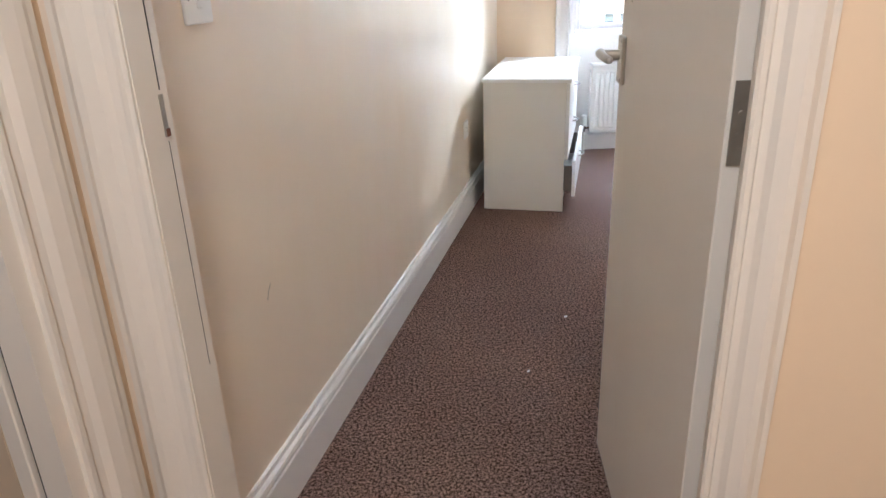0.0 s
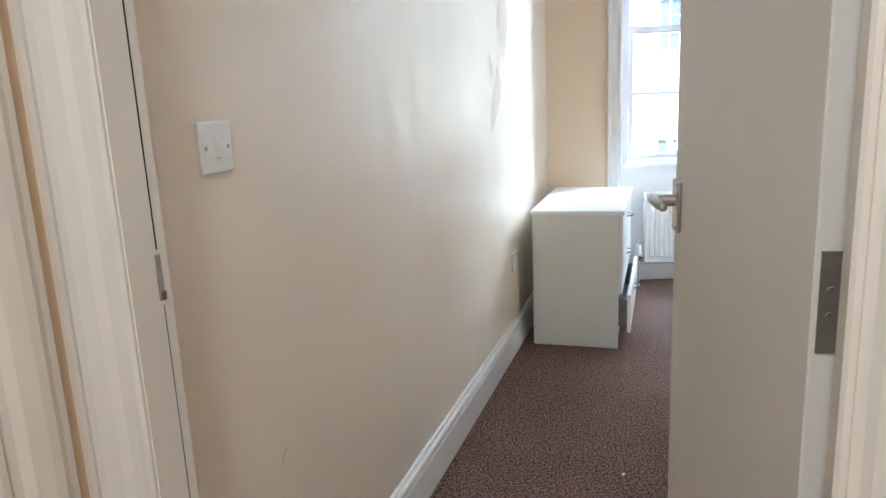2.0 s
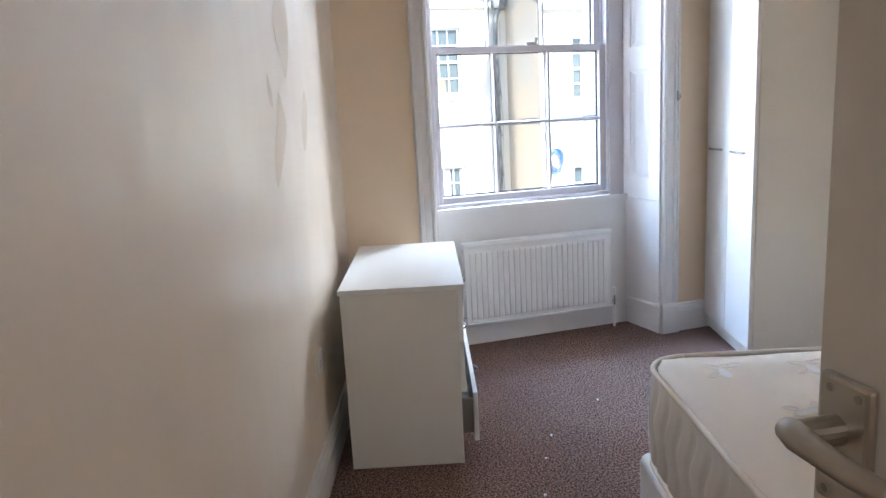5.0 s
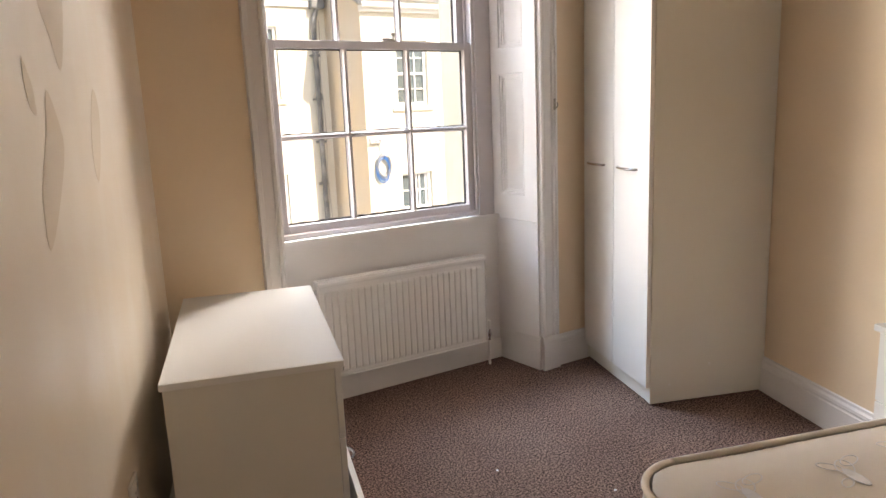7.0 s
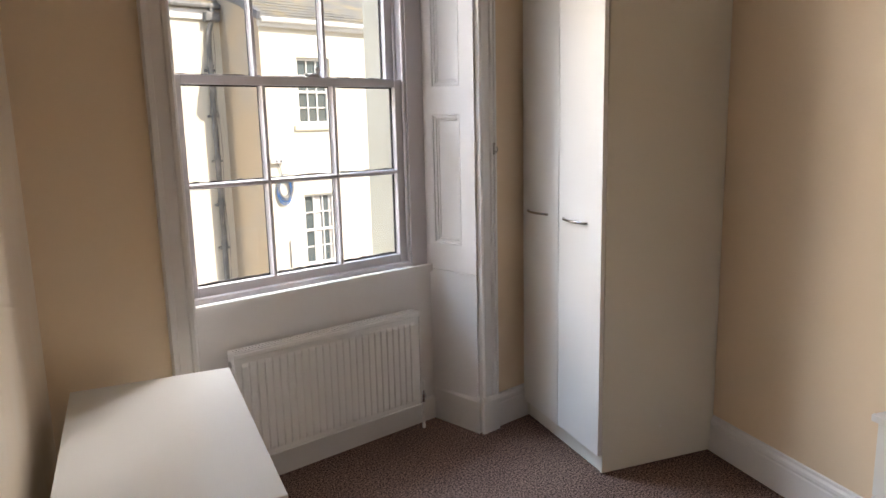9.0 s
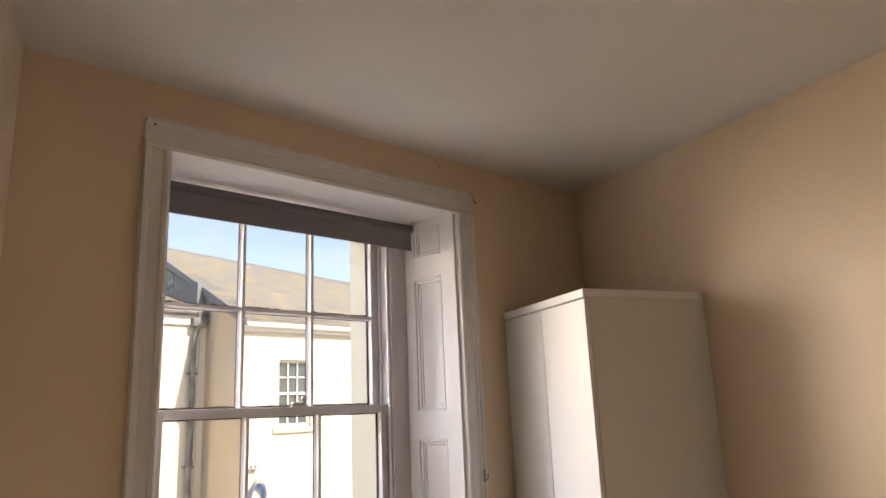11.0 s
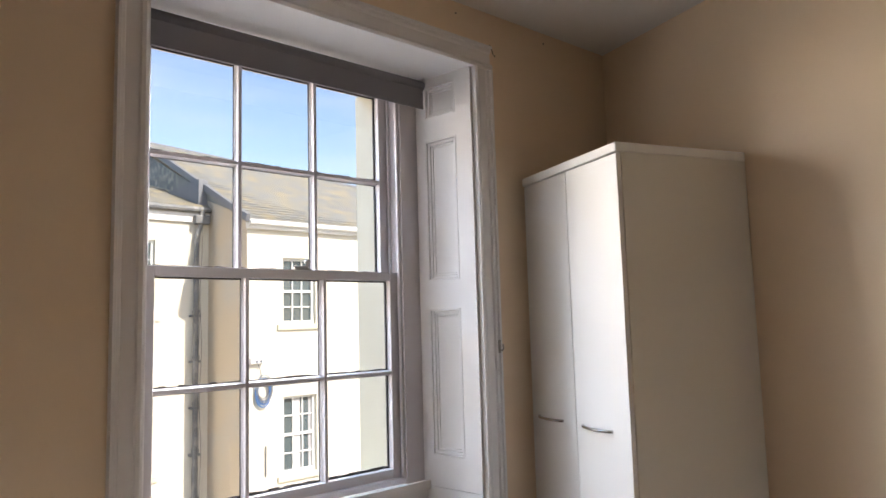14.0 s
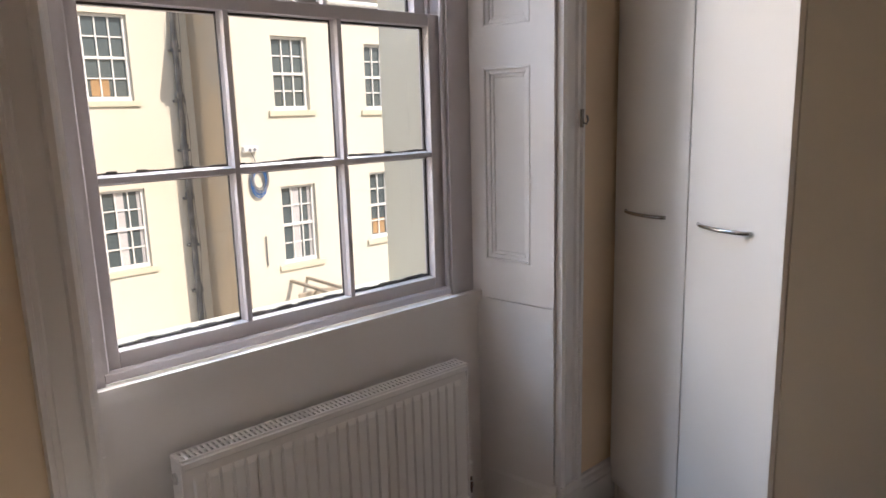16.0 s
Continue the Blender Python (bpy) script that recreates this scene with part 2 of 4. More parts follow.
SIGNTEXT = material("sign_lettering", (0.62, 0.58, 0.50), 0.7, var=0.05)


# ---- mesh helpers ----
def box(bm, x0, x1, y0, y1, z0, z1, bevel=0.0, seg=1):
    vs = [bm.verts.new((x, y, z)) for x in (x0, x1) for y in (y0, y1) for z in (z0, z1)]
    idx = ((0, 1, 3, 2), (4, 6, 7, 5), (0, 4, 5, 1), (2, 3, 7, 6), (0, 2, 6, 4), (1, 5, 7, 3))
    fs = [bm.faces.new([vs[i] for i in f]) for f in idx]
    if bevel:
        es = list({e for f in fs for e in f.edges})
        bmesh.ops.bevel(bm, geom=es, offset=bevel, segments=seg, affect="EDGES", profile=0.5)
    return bm


def mesh_of(name, bm, mat, smooth=False):
    bmesh.ops.recalc_face_normals(bm, faces=bm.faces)
    me = bpy.data.meshes.new(name)
    bm.to_mesh(me)
    bm.free()
    me.materials.append(mat)
    if smooth:
        for p in me.polygons:
            p.use_smooth = True
    return me


def part(name, bm, mat, parent=None, label="", m=None, smooth=False):
    ob = new(name, mesh_of(name, bm, mat, smooth))
    if m is not None:
        ob.matrix_basis = m
    if parent is not None:
        ob.parent = parent
    if label:
        ob["label"] = label
    return ob


def thing(name, m, label, category, group="", kind=""):
    ob = new(name)
    ob.empty_display_size = 0.1
    ob.matrix_basis = m
    return tagged(ob, label, category, group, kind)


def solid(x0, x1, y0, y1, z0, z1, bevel=0.0, seg=1):
    return box(bmesh.new(), x0, x1, y0, y1, z0, z1, bevel, seg)


def prism(bm, poly, p0, p1, up=(0, 0, 1), side=None):
    """Sweeps a 2D outline (side, up) from p0 to p1."""
    p0, p1, up = Vector(p0), Vector(p1), Vector(up)
    way = (p1 - p0).normalized()
    sd = Vector(side) if side else way.cross(up)
    rings = [[bm.verts.new(p + sd * a + up * b) for a, b in poly] for p in (p0, p1)]
    k = len(poly)
    for i in range(k):
        bm.faces.new((rings[0][i], rings[0][(i + 1) % k], rings[1][(i + 1) % k], rings[1][i]))
    bm.faces.new(rings[0])
    bm.faces.new(rings[1][::-1])
    return bm


def tube(bm, pts, r, n=10, flat=1.0):
    pts = [Vector(p) for p in pts]
    rings = []
    ref = Vector((0, 0, 1))
    for i, p in enumerate(pts):
        way = (pts[min(i + 1, len(pts) - 1)] - pts[max(i - 1, 0)]).normalized()
        if abs(way.dot(ref)) > 0.95:
            ref = Vector((1, 0, 0))
        a = way.cross(ref).normalized()
        b = a.cross(way)
        rr = r[i] if isinstance(r, (list, tuple)) else r
        rings.append([bm.verts.new(p + (a * math.cos(2 * math.pi * k / n) + b * math.sin(2 * math.pi * k / n) * flat) * rr) for k in range(n)])
    for u, v in zip(rings, rings[1:]):
        for k in range(n):
            bm.faces.new((u[k], u[(k + 1) % n], v[(k + 1) % n], v[k]))
    bm.faces.new(rings[0][::-1])
    bm.faces.new(rings[-1])
    return bm


def disc(bm, c, axis, r, h, n=16, bevel=0.0):
    c, axis = Vector(c), Vector(axis).normalized()
    if bevel:
        return tube(bm, [c, c + axis * (h - bevel), c + axis * h], [r, r, r - bevel], n)
    return tube(bm, [c, c + axis * h], r, n)


def quad_wall(bm, a, b, thick, z0, z1):
    """A wall block between plan points a and b; thickness to the left of the way."""
    a, b = Vector(a), Vector(b)
    n = Vector((-(b - a).y, (b - a).x)).normalized() * thick
    pts = [a, b, b + n, a + n]
    lo = [bm.verts.new((p.x, p.y, z0)) for p in pts]
    hi = [bm.verts.new((p.x, p.y, z1)) for p in pts]
    bm.faces.new(lo[::-1])
    bm.faces.new(hi)
    for i in range(4):
        bm.faces.new((lo[i], lo[(i + 1) % 4], hi[(i + 1) % 4], hi[i]))
    return bm


def structure(name, bm, mat, label, m=None, smooth=False, category="building part"):
    return tagged(part(name, bm, mat, None, "", m, smooth), label, category, kind="structure")


# ---- plan ----
YW = 3.03                # room face of the window wall
XL, XR = 1.117, 3.76     # its corners
ML = pose(0.288, 0.22, 0, 0, 0, 73.2)       # local x along the left wall, local -y into the room
MR = pose(3.340, 2.001, 0, 0, 0, 68.7)       # the right wall's skirting; local +y into the room
OX0, OX1 = 1.555, 2.835  # casing's inner edges
YA = 3.31                # apron under the window
YOUT = 3.70              # outer face of the window wall
HI = 2.95


def ceil_z(x, y):
    return 2.655 + 0.015 * (x - 1.1) + 0.055 * (y - 3.03)


def L2(a, s):
    v = ML @ Vector((a, -s, 0))
    return (v.x, v.y)


# ---- floor, walls, ceiling ----
bm = bmesh.new()
box(bm, -3.5, 4.6, -4.0, YA + 0.05, -0.25, 0.0)
structure("floor", bm, CARPET, "brown flecked fitted carpet, lightly worn, with bits of lint", category="carpet")

bm = bmesh.new()
quad_wall(bm, L2(-0.585, -0.018), (XL, YW), 0.30, 0, HI)
structure("wall_left", bm, WALL_SHEEN, "cream satin-painted plaster wall with shiny patches and flaking paint", category="wall")

bm = bmesh.new()
rw0 = MR @ Vector((-3.35, -0.018, 0))
quad_wall(bm, (XR, YW), (rw0.x, rw0.y), 0.2, 0, HI)
structure("wall_right", bm, WALL, "smooth cream painted plaster wall", category="wall")

bm = bmesh.new()
box(bm, XL - 0.35, OX0 - 0.01, YW, YOUT, 0, HI + 0.1)
box(bm, OX1 + 0.01, XR + 0.4, YW, YOUT, 0, HI + 0.1)
box(bm, OX0 - 0.01, OX1 + 0.01, YW, YOUT, 2.46, HI + 0.1)
structure("wall_window", bm, WALL, "cream painted wall round a tall sash window", category="wall")
bm = bmesh.new()
box(bm, OX0 - 0.01, OX1 + 0.01, YA, YOUT, 0, 0.735)
structure("wall_apron", bm, GLOSS, "white painted recessed panel under the window", category="wall")
bm = bmesh.new()
box(bm, 2.733, OX1 + 0.01, 3.462, YOUT, 0.735, 2.45)
box(bm, OX0 - 0.01, 1.63, 3.462, YOUT, 0.735, 2.45)
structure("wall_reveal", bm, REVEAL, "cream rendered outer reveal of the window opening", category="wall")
bm = bmesh.new()
box(bm, 1.63, 2.745, 3.50, YOUT + 0.05, 0.66, 0.738, 0.006)
structure("window_sill_outer", bm, STONEW, "painted stone outer window sill", category="window sill")

bm = bmesh.new()
c = [(-1.2, -1.2), (4.4, -1.2), (4.4, YW + 0.3), (-1.2, YW + 0.3)]
lo = [bm.verts.new((x, y, ceil_z(x, y))) for x, y in c]
hi = [bm.verts.new((x, y, ceil_z(x, y) + 0.15)) for x, y in c]
bm.faces.new(lo[::-1]); bm.faces.new(hi)
for i in range(4):
    bm.faces.new((lo[i], lo[(i + 1) % 4], hi[(i + 1) % 4], hi[i]))
structure("ceiling", bm, CEIL, "plain off-white painted plaster ceiling, slightly uneven", category="ceiling")

# door wall and hall, in the left wall's frame (local y is minus the distance from the left skirting)
bm = bmesh.new()
box(bm, -0.585, -0.520, -0.036, 0.018, 0, HI)
box(bm, -0.585, -0.485, -2.70, -0.898, 0, HI)
box(bm, -0.585, -0.485, -0.895, -0.036, 2.03, HI)
structure("wall_door", bm, WALL, "cream painted partition with the room's doorway", ML, category="wall")
bm = bmesh.new()
box(bm, -0.720, -0.585, 0.062, 0.13, 0, HI)
box(bm, -3.165, -1.495, 0.062, 0.13, 0, HI)
box(bm, -1.495, -0.720, 0.062, 0.13, 2.03, HI)
structure("wall_hall", bm, WALL, "cream painted hall wall with a second doorway", ML, category="wall")
bm = bmesh.new()
box(bm, -3.165, -0.585, -1.55, -1.40, 0, HI)
box(bm, -3.315, -3.165, -1.55, 0.13, 0, HI)
structure("wall_hall_far", bm, WALL, "cream painted hall wall", ML, category="wall")
bm = bmesh.new()
box(bm, -3.315, -0.485, 1.6, 1.7, 0, HI)
box(bm, -3.315, -3.165, 0.13, 1.6, 0, HI)
box(bm, -0.615, -0.515, 0.33, 1.6, 0, HI)
structure("wall_side_room", bm, WALL, "cream painted wall of the neighbouring room", ML, category="wall")
bm = bmesh.new()
box(bm, -3.365, -0.485, -1.6, 1.7, 2.42, 2.5)
structure("ceiling_hall", bm, CEIL, "off-white hall ceiling", ML, category="ceiling")
hall_lamp.matrix_world = ML @ pose(-1.8, -0.6, 2.33)

# ---- skirting ----
SKIRT = [(0, 0), (0.018, 0), (0.018, 0.112), (0.0155, 0.117), (0.0155, 0.122), (0.018, 0.127), (0.016, 0.138), (0.009, 0.146), (0.007, 0.156), (0, 0.159)]


def skirting(name, a, b, label, mat=GLOSS):
    """Plan points; the room is on the right-hand side of the way."""
    bm = bmesh.new()
    prism(bm, SKIRT, (*a, 0), (*b, 0))
    return structure(name, bm, mat, label, category="skirting board")


skirting("baseboard_left", L2(-0.518, -0.0178), (XL, YW), "tall white moulded skirting board, scuffed along the carpet")
skirting("baseboard_window", (XL, YW), (1.47, YW), "white moulded skirting board")
skirting("baseboard_corner", (2.932, YW), (XR, YW), "white moulded skirting board beside the wardrobe")
skirting("baseboard_right", (XR, YW), (rw0.x, rw0.y), "tall white moulded skirting board with an uneven lower edge")
rd = L2(-0.485, 1.0)
skirting("baseboard_door", (rw0.x, rw0.y), rd, "white moulded skirting board")
bm = bmesh.new()
prism(bm, [(0, 0), (0.012, 0), (0.012, 0.105), (0.0, 0.112)], (OX0, YA, 0), (2.80, YA, 0))
structure("baseboard_apron", bm, GLOSS, "plain white board below the radiator, roughly cut", category="skirting board")
bm = bmesh.new()
prism(bm, [(0, 0), (0.014, 0), (0.014, 0.15), (0.006, 0.172), (0, 0.173)], (2.802, YA, 0), (2.832, YW - 0.012, 0))
prism(bm, [(0, 0), (0.014, 0), (0.014, 0.15), (0.006, 0.172), (0, 0.173)], (2.828, YW - 0.022, 0), (2.930, YW - 0.022, 0))
structure("baseboard_pedestal", bm, GLOSS, "white plinth block at the foot of the window casing", category="skirting board")

# ---- flaking plaster skin on the left wall ----
def flake(name, pts, label):
    """A matt patch where a skin of paint has come away, leaf-shaped, under a millimetre proud on the left wall."""
    bm = bmesh.new()
    k = len(pts)
    outline = []
    for i in range(k):
        p0, p1, p2, p3 = (Vector(pts[(i + j) % k]) for j in (-1, 0, 1, 2))
        for u in (0.0, 0.25, 0.5, 0.75):
            q = 0.5 * (2 * p1 + (p2 - p0) * u + (2 * p0 - 5 * p1 + 4 * p2 - p3) * u * u + (3 * p1 - p0 - 3 * p2 + p3) * u ** 3)
            j = 0.003 * noise.noise(Vector((q.x * 60, q.y * 60, 0)))
            outline.append((q.x + j, q.y + j))
    lo = [bm.verts.new((a, 0.0178, z)) for a, z in outline]
    hi = [bm.verts.new((a, 0.0175, z)) for a, z in outline]
    bm.faces.new(hi)
    for i in range(len(lo)):
        bm.faces.new((lo[i], lo[(i + 1) % len(lo)], hi[(i + 1) % len(lo)], hi[i]))
    return structure(name, bm, PEELED, label, ML, category="wall")


flake("wall_flake", [(1.945, 1.60), (1.925, 1.50), (1.85, 1.395), (1.80, 1.45), (1.74, 1.53), (1.80, 1.66), (1.88, 1.68)], "leaf-shaped matt patch in shiny cream paint")
flake("wall_flake", [(1.720, 1.354), (1.765, 1.316), (1.79, 1.25), (1.70, 1.15), (1.607, 1.088), (1.60, 1.16), (1.625, 1.21), (1.68, 1.28)], "leaf-shaped matt patch in shiny cream paint")
flake("wall_flake", [(2.12, 1.37), (2.05, 1.29), (2.03, 1.21), (2.056, 1.166), (2.11, 1.22), (2.16, 1.32)], "small leaf-shaped matt patch in cream paint")
flake("wall_flake", [(1.605, 1.40), (1.640, 1.36), (1.642, 1.31), (1.610, 1.325), (1.597, 1.36)], "small chip in shiny cream paint")
bm = bmesh.new()
tube(bm, [(-0.150, 0.0175, 0.565), (-0.163, 0.0172, 0.553), (-0.171, 0.0175, 0.535)], 0.0007, 5)
structure("wall_scratch", bm, STEEL, "thin dark scratch in the paint", ML, category="wall")

# ---- window ----
ARCH = [(0, 0), (0.0, 0.024), (0.010, 0.030), (0.022, 0.026), (0.026, 0.016), (0.070, 0.013), (0.076, 0.020), (0.086, 0.022), (0.090, 0.030), (0.100, 0.030), (0.100, 0)]


def architrave_window(side):
    bm = bmesh.new()
    if side == "l":
        prism(bm, [(-a * 0.82, b) for a, b in ARCH], (OX0, YW, 0.0), (OX0, YW, 2.426), up=(0, -1, 0), side=(1, 0, 0))
    elif side == "r":
        prism(bm, [(a * 0.95, b) for a, b in ARCH], (OX1, YW, 0.0), (OX1, YW, 2.426), up=(0, -1, 0), side=(1, 0, 0))
    else:
        prism(bm, ARCH, (OX0 - 0.082, YW - 0.001, 2.426), (OX1 + 0.095, YW - 0.001, 2.426), up=(0, -1, 0), side=(0, 0, 1))
    return bm


window = thing("window_1", pose(0, 0, 0), "old white-painted sash window, six panes over six, with panelled shutter casing", "window", kind="structure")
part("architrave", architrave_window("l"), GLOSS, window, "white moulded window architrave, chipped")
part("architrave", architrave_window("r"), GLOSS, window, "white moulded window architrave, chipped")
part("architrave", architrave_window("t"), GLOSS, window, "white moulded window architrave, chipped")
bm = bmesh.new()
vs = [(OX0, YW), (OX1, YW), (2.80, YA + 0.05), (1.59, YA + 0.05)]
lo = [bm.verts.new((x, y, 2.430)) for x, y in vs]
hi = [bm.verts.new((x, y, 2.46)) for x, y in vs]
bm.faces.new(lo[::-1]); bm.faces.new(hi)
for i in range(4):
    bm.faces.new((lo[i], lo[(i + 1) % 4], hi[(i + 1) % 4], hi[i]))
part("soffit", bm, GLOSS, window, "white painted window soffit")


def shutter(parent, p_front, p_back, flip):
    """A panelled lining that fills the splayed jamb from the sill up."""
    a, b = Vector((*p_front, 0)), Vector((*p_back, 0))
    ln = (b - a).length
    ang = math.degrees(math.atan2((b - a).y, (b - a).x))
    m = pose(a.x, a.y, 0, 0, 0, ang)
    sgn = -1 if flip else 1
    z0, z1 = 0.0, 2.43

    def slab(x0, x1, zz0, zz1, d0, d1, bev=0.0):
        y0, y1 = sorted((-sgn * d0, -sgn * d1))
        return solid(x0, x1, y0, y1, zz0, zz1, bev)

    lining = part("shutter_lining", slab(0, ln, z0, z1, 0.008, 0.03, 0), GLOSS, parent, "white panelled shutter lining", m)
    px0, px1 = 0.082, ln - 0.050
    for za, zb in ((0.745, 0.869), (1.454, 1.571), (2.16, 2.258), (2.394, 2.43)):
        part("rail", slab(px0, px1, za, zb, -0.012, 0.0085), GLOSS, lining)
    part("stile", slab(0.0, px0, 0.745, z1, -0.012, 0.0085), GLOSS, lining)
    part("stile", slab(px1, ln, 0.745, z1, -0.012, 0.0085), GLOSS, lining)
    part("pedestal", slab(0, ln, 0.0, 0.743, -0.0118, 0.0085), GLOSS, lining, "white painted pedestal under the shutter")
    for za, zb in ((0.869, 1.454), (1.571, 2.16), (2.258, 2.394)):
        # a raised fillet and a hollow round the sunk panel
        for wd_, dep in ((0.030, 0.003), (0.020, -0.004), (0.008, -0.0135)):
            for xa, xb in ((px0, px0 + wd_), (px1 - wd_, px1)):
                part("bead", slab(xa, xb, za, zb, dep, 0.0085, 0.0015), GLOSS, lining)
            for zc in ((za, za + wd_), (zb - wd_, zb)):
                part("bead", slab(px0 + wd_, px1 - wd_, zc[0], zc[1], dep + 0.0004, 0.0085, 0.0015), GLOSS, lining)


shutter(window, (OX1, YW), (2.80, YA + 0.02), False)
shutter(window, (OX0, YW), (1.59, YA + 0.02), True)

# box frame and beads
bm = bmesh.new()
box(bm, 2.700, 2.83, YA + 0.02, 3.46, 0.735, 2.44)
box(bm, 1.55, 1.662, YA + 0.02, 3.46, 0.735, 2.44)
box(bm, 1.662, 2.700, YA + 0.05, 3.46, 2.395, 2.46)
part("frame", bm, SASHBACKLIT, window, "white painted box frame")
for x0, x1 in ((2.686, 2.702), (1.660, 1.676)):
    part("staff_bead", solid(x0, x1, 3.338, 3.354, 0.775, 2.395, 0.004), SASHBACKLIT, window)
    part("parting_bead", solid(x0 + 0.002, x1 - 0.002, 3.402, 3.412, 1.58, 2.395, 0.002), SASHBACKLIT, window)
bm = bmesh.new()
prism(bm, [(0, 0), (0.0, 0.022), (0.006, 0.026), (0.066, 0.034), (0.066, 0)], (1.60, YA + 0.05, 0.733), (2.798, YA + 0.05, 0.733), side=(0, -1, 0))
part("sill", bm, GLOSS, window, "white painted inner sill with chipped nosing")
part("staff_bead", solid(1.66, 2.702, 3.336, 3.354, 0.764, 0.790, 0.005), SASHBACKLIT, window)
putty_rng = random.Random(31)
COLS = (1.706, 2.026, 2.343, 2.655)


def sash(name, y, rows, label, bottom, top):
    """A sash with three columns of panes; y is its room face."""
    s = part(name, solid(1.676, COLS[0], y, y + 0.038, rows[0] - bottom, rows[-1] + top, 0.002), SASHBACKLIT, window, label)
    part("stile", solid(COLS[3], 2.697, y, y + 0.038, rows[0] - bottom, rows[-1] + top, 0.002), SASHBACKLIT, s)
    part("rail", solid(COLS[0], COLS[3], y + 0.0005, y + 0.0375, rows[0] - bottom, rows[0], 0.002), SASHBACKLIT, s)
    part("rail", solid(COLS[0], COLS[3], y + 0.0005, y + 0.0375, rows[-1], rows[-1] + top, 0.002), SASHBACKLIT, s)
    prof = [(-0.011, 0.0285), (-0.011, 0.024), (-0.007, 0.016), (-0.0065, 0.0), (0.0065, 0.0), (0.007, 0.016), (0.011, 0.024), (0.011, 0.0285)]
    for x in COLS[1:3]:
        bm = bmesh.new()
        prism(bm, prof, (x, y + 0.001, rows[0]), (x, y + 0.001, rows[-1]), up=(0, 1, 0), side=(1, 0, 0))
        part("glazing_bar", bm, SASHBACKLIT, s)
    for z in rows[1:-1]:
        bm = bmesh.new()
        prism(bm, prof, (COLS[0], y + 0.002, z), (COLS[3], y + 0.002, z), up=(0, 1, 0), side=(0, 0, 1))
        part("glazing_bar", bm, SASHBACKLIT, s)
    for i in range(3):
        for z0, z1 in zip(rows, rows[1:]):
            g = part("pane", solid(COLS[i] + 0.002, COLS[i + 1] - 0.002, y + 0.026, y + 0.029, z0 + 0.002, z1 - 0.002), GLASS, s, "slightly wavy old glass pane")
            g.visible_shadow = False
            bm = bmesh.new()
            xa, xb = COLS[i] + (0.0005 if i == 0 else 0), COLS[i + 1] - (0.0005 if i == 2 else 0)
            ma, mb = (0.006 if i == 0 else 0.0125), (0.006 if i == 2 else 0.0125)
            na, nb = (0.006 if z0 == rows[0] else 0.0125), (0.006 if z1 == rows[-1] else 0.0125)
            box(bm, xa, xa + ma, y + 0.0295, y + 0.037, z0 + 0.0005, z1 - 0.0005)
            box(bm, xb - mb, xb, y + 0.0295, y + 0.037, z0 + 0.0005, z1 - 0.0005)
            steps = 14
            for q in range(steps):
                pa, pb = (xa + ma + (xb - mb - xa - ma) * (q + e) / steps for e in (0, 1))
                box(bm, pa, pb, y + 0.0295, y + 0.037, z0 + 0.0005, z0 + na + putty_rng.uniform(0.0005, 0.0055))
            box(bm, xa + ma, xb - mb, y + 0.0295, y + 0.037, z1 - nb, z1 - 0.0005)
            part("putty", bm, PUTTY, s, "dark weathered putty line")
    return s


sash("sash", 3.360, (0.823, 1.203, 1.575), "white painted lower sash with worn putty and glazing bars", 0.045, 0.034)
sash("sash", 3.420, (1.609, 1.995, 2.370), "white painted upper sash", 0.034, 0.03)

catch = thing("sash_catch", pose(2.26, 3.378, 1.609), "small tarnished metal sash catch on the meeting rail", "window catch")
part("base", solid(-0.035, 0.03, -0.012, 0.012, 0, 0.006, 0.002), STEEL, catch)
bm = bmesh.new()
tube(bm, [(-0.04, 0, 0.01), (-0.01, 0, 0.012), (0.02, 0, 0.012)], 0.006, 8)
part("arm", bm, STEEL, catch)
bm = bmesh.new()
tube(bm, [(0.018, 0, 0.006), (0.018, 0, 0.022), (0.018, 0, 0.028), (0.018, 0, 0.038), (0.018, 0, 0.042)], [0.006, 0.006, 0.011, 0.011, 0.004], 12)
part("knob", bm, STEEL, catch, smooth=True)

# casing hook and screw marks
hook = thing("casing_hook", pose(2.914, YW - 0.0292, 1.30), "small tarnished brass blind-cord hook on the casing", "hook")
part("plate", solid(-0.006, 0.006, -0.004, 0.0015, -0.026, 0.026, 0.001), STEEL, hook)
bm = bmesh.new()
tube(bm, [(0, -0.003, -0.012), (0, -0.016, -0.016), (0, -0.022, -0.006), (0, -0.018, 0.008)], 0.003, 8)
part("peg", bm, STEEL, hook)

# blind
blind = thing("roller_blind", pose(0, 0, 0), "dark grey roller blind, rolled almost fully up under the soffit", "window blind")
bm = bmesh.new()
tube(bm, [(1.600, 3.268, 2.397), (2.775, 3.268, 2.397)], 0.021, 18)
part("roll", bm, BLINDTUBE, blind, "rolled grey blind fabric", smooth=True)
bm = bmesh.new()
prism(bm, [(0, 0), (0, 0.0015), (0.080, 0.0015), (0.080, 0)], (1.606, 3.256, 2.300), (2.768, 3.256, 2.300), up=(0, 1, 0), side=(0, 0, 1))
part("fabric", bm, BLIND, blind, "flat grey blackout fabric")
bm = bmesh.new()
prism(bm, [(0, -0.003), (0, 0.004), (0.018, 0.004), (0.018, -0.003)], (1.606, 3.256, 2.294), (2.768, 3.256, 2.294), up=(0, 1, 0), side=(0, 0, 1))
part("bottom_bar", bm, BLIND, blind)
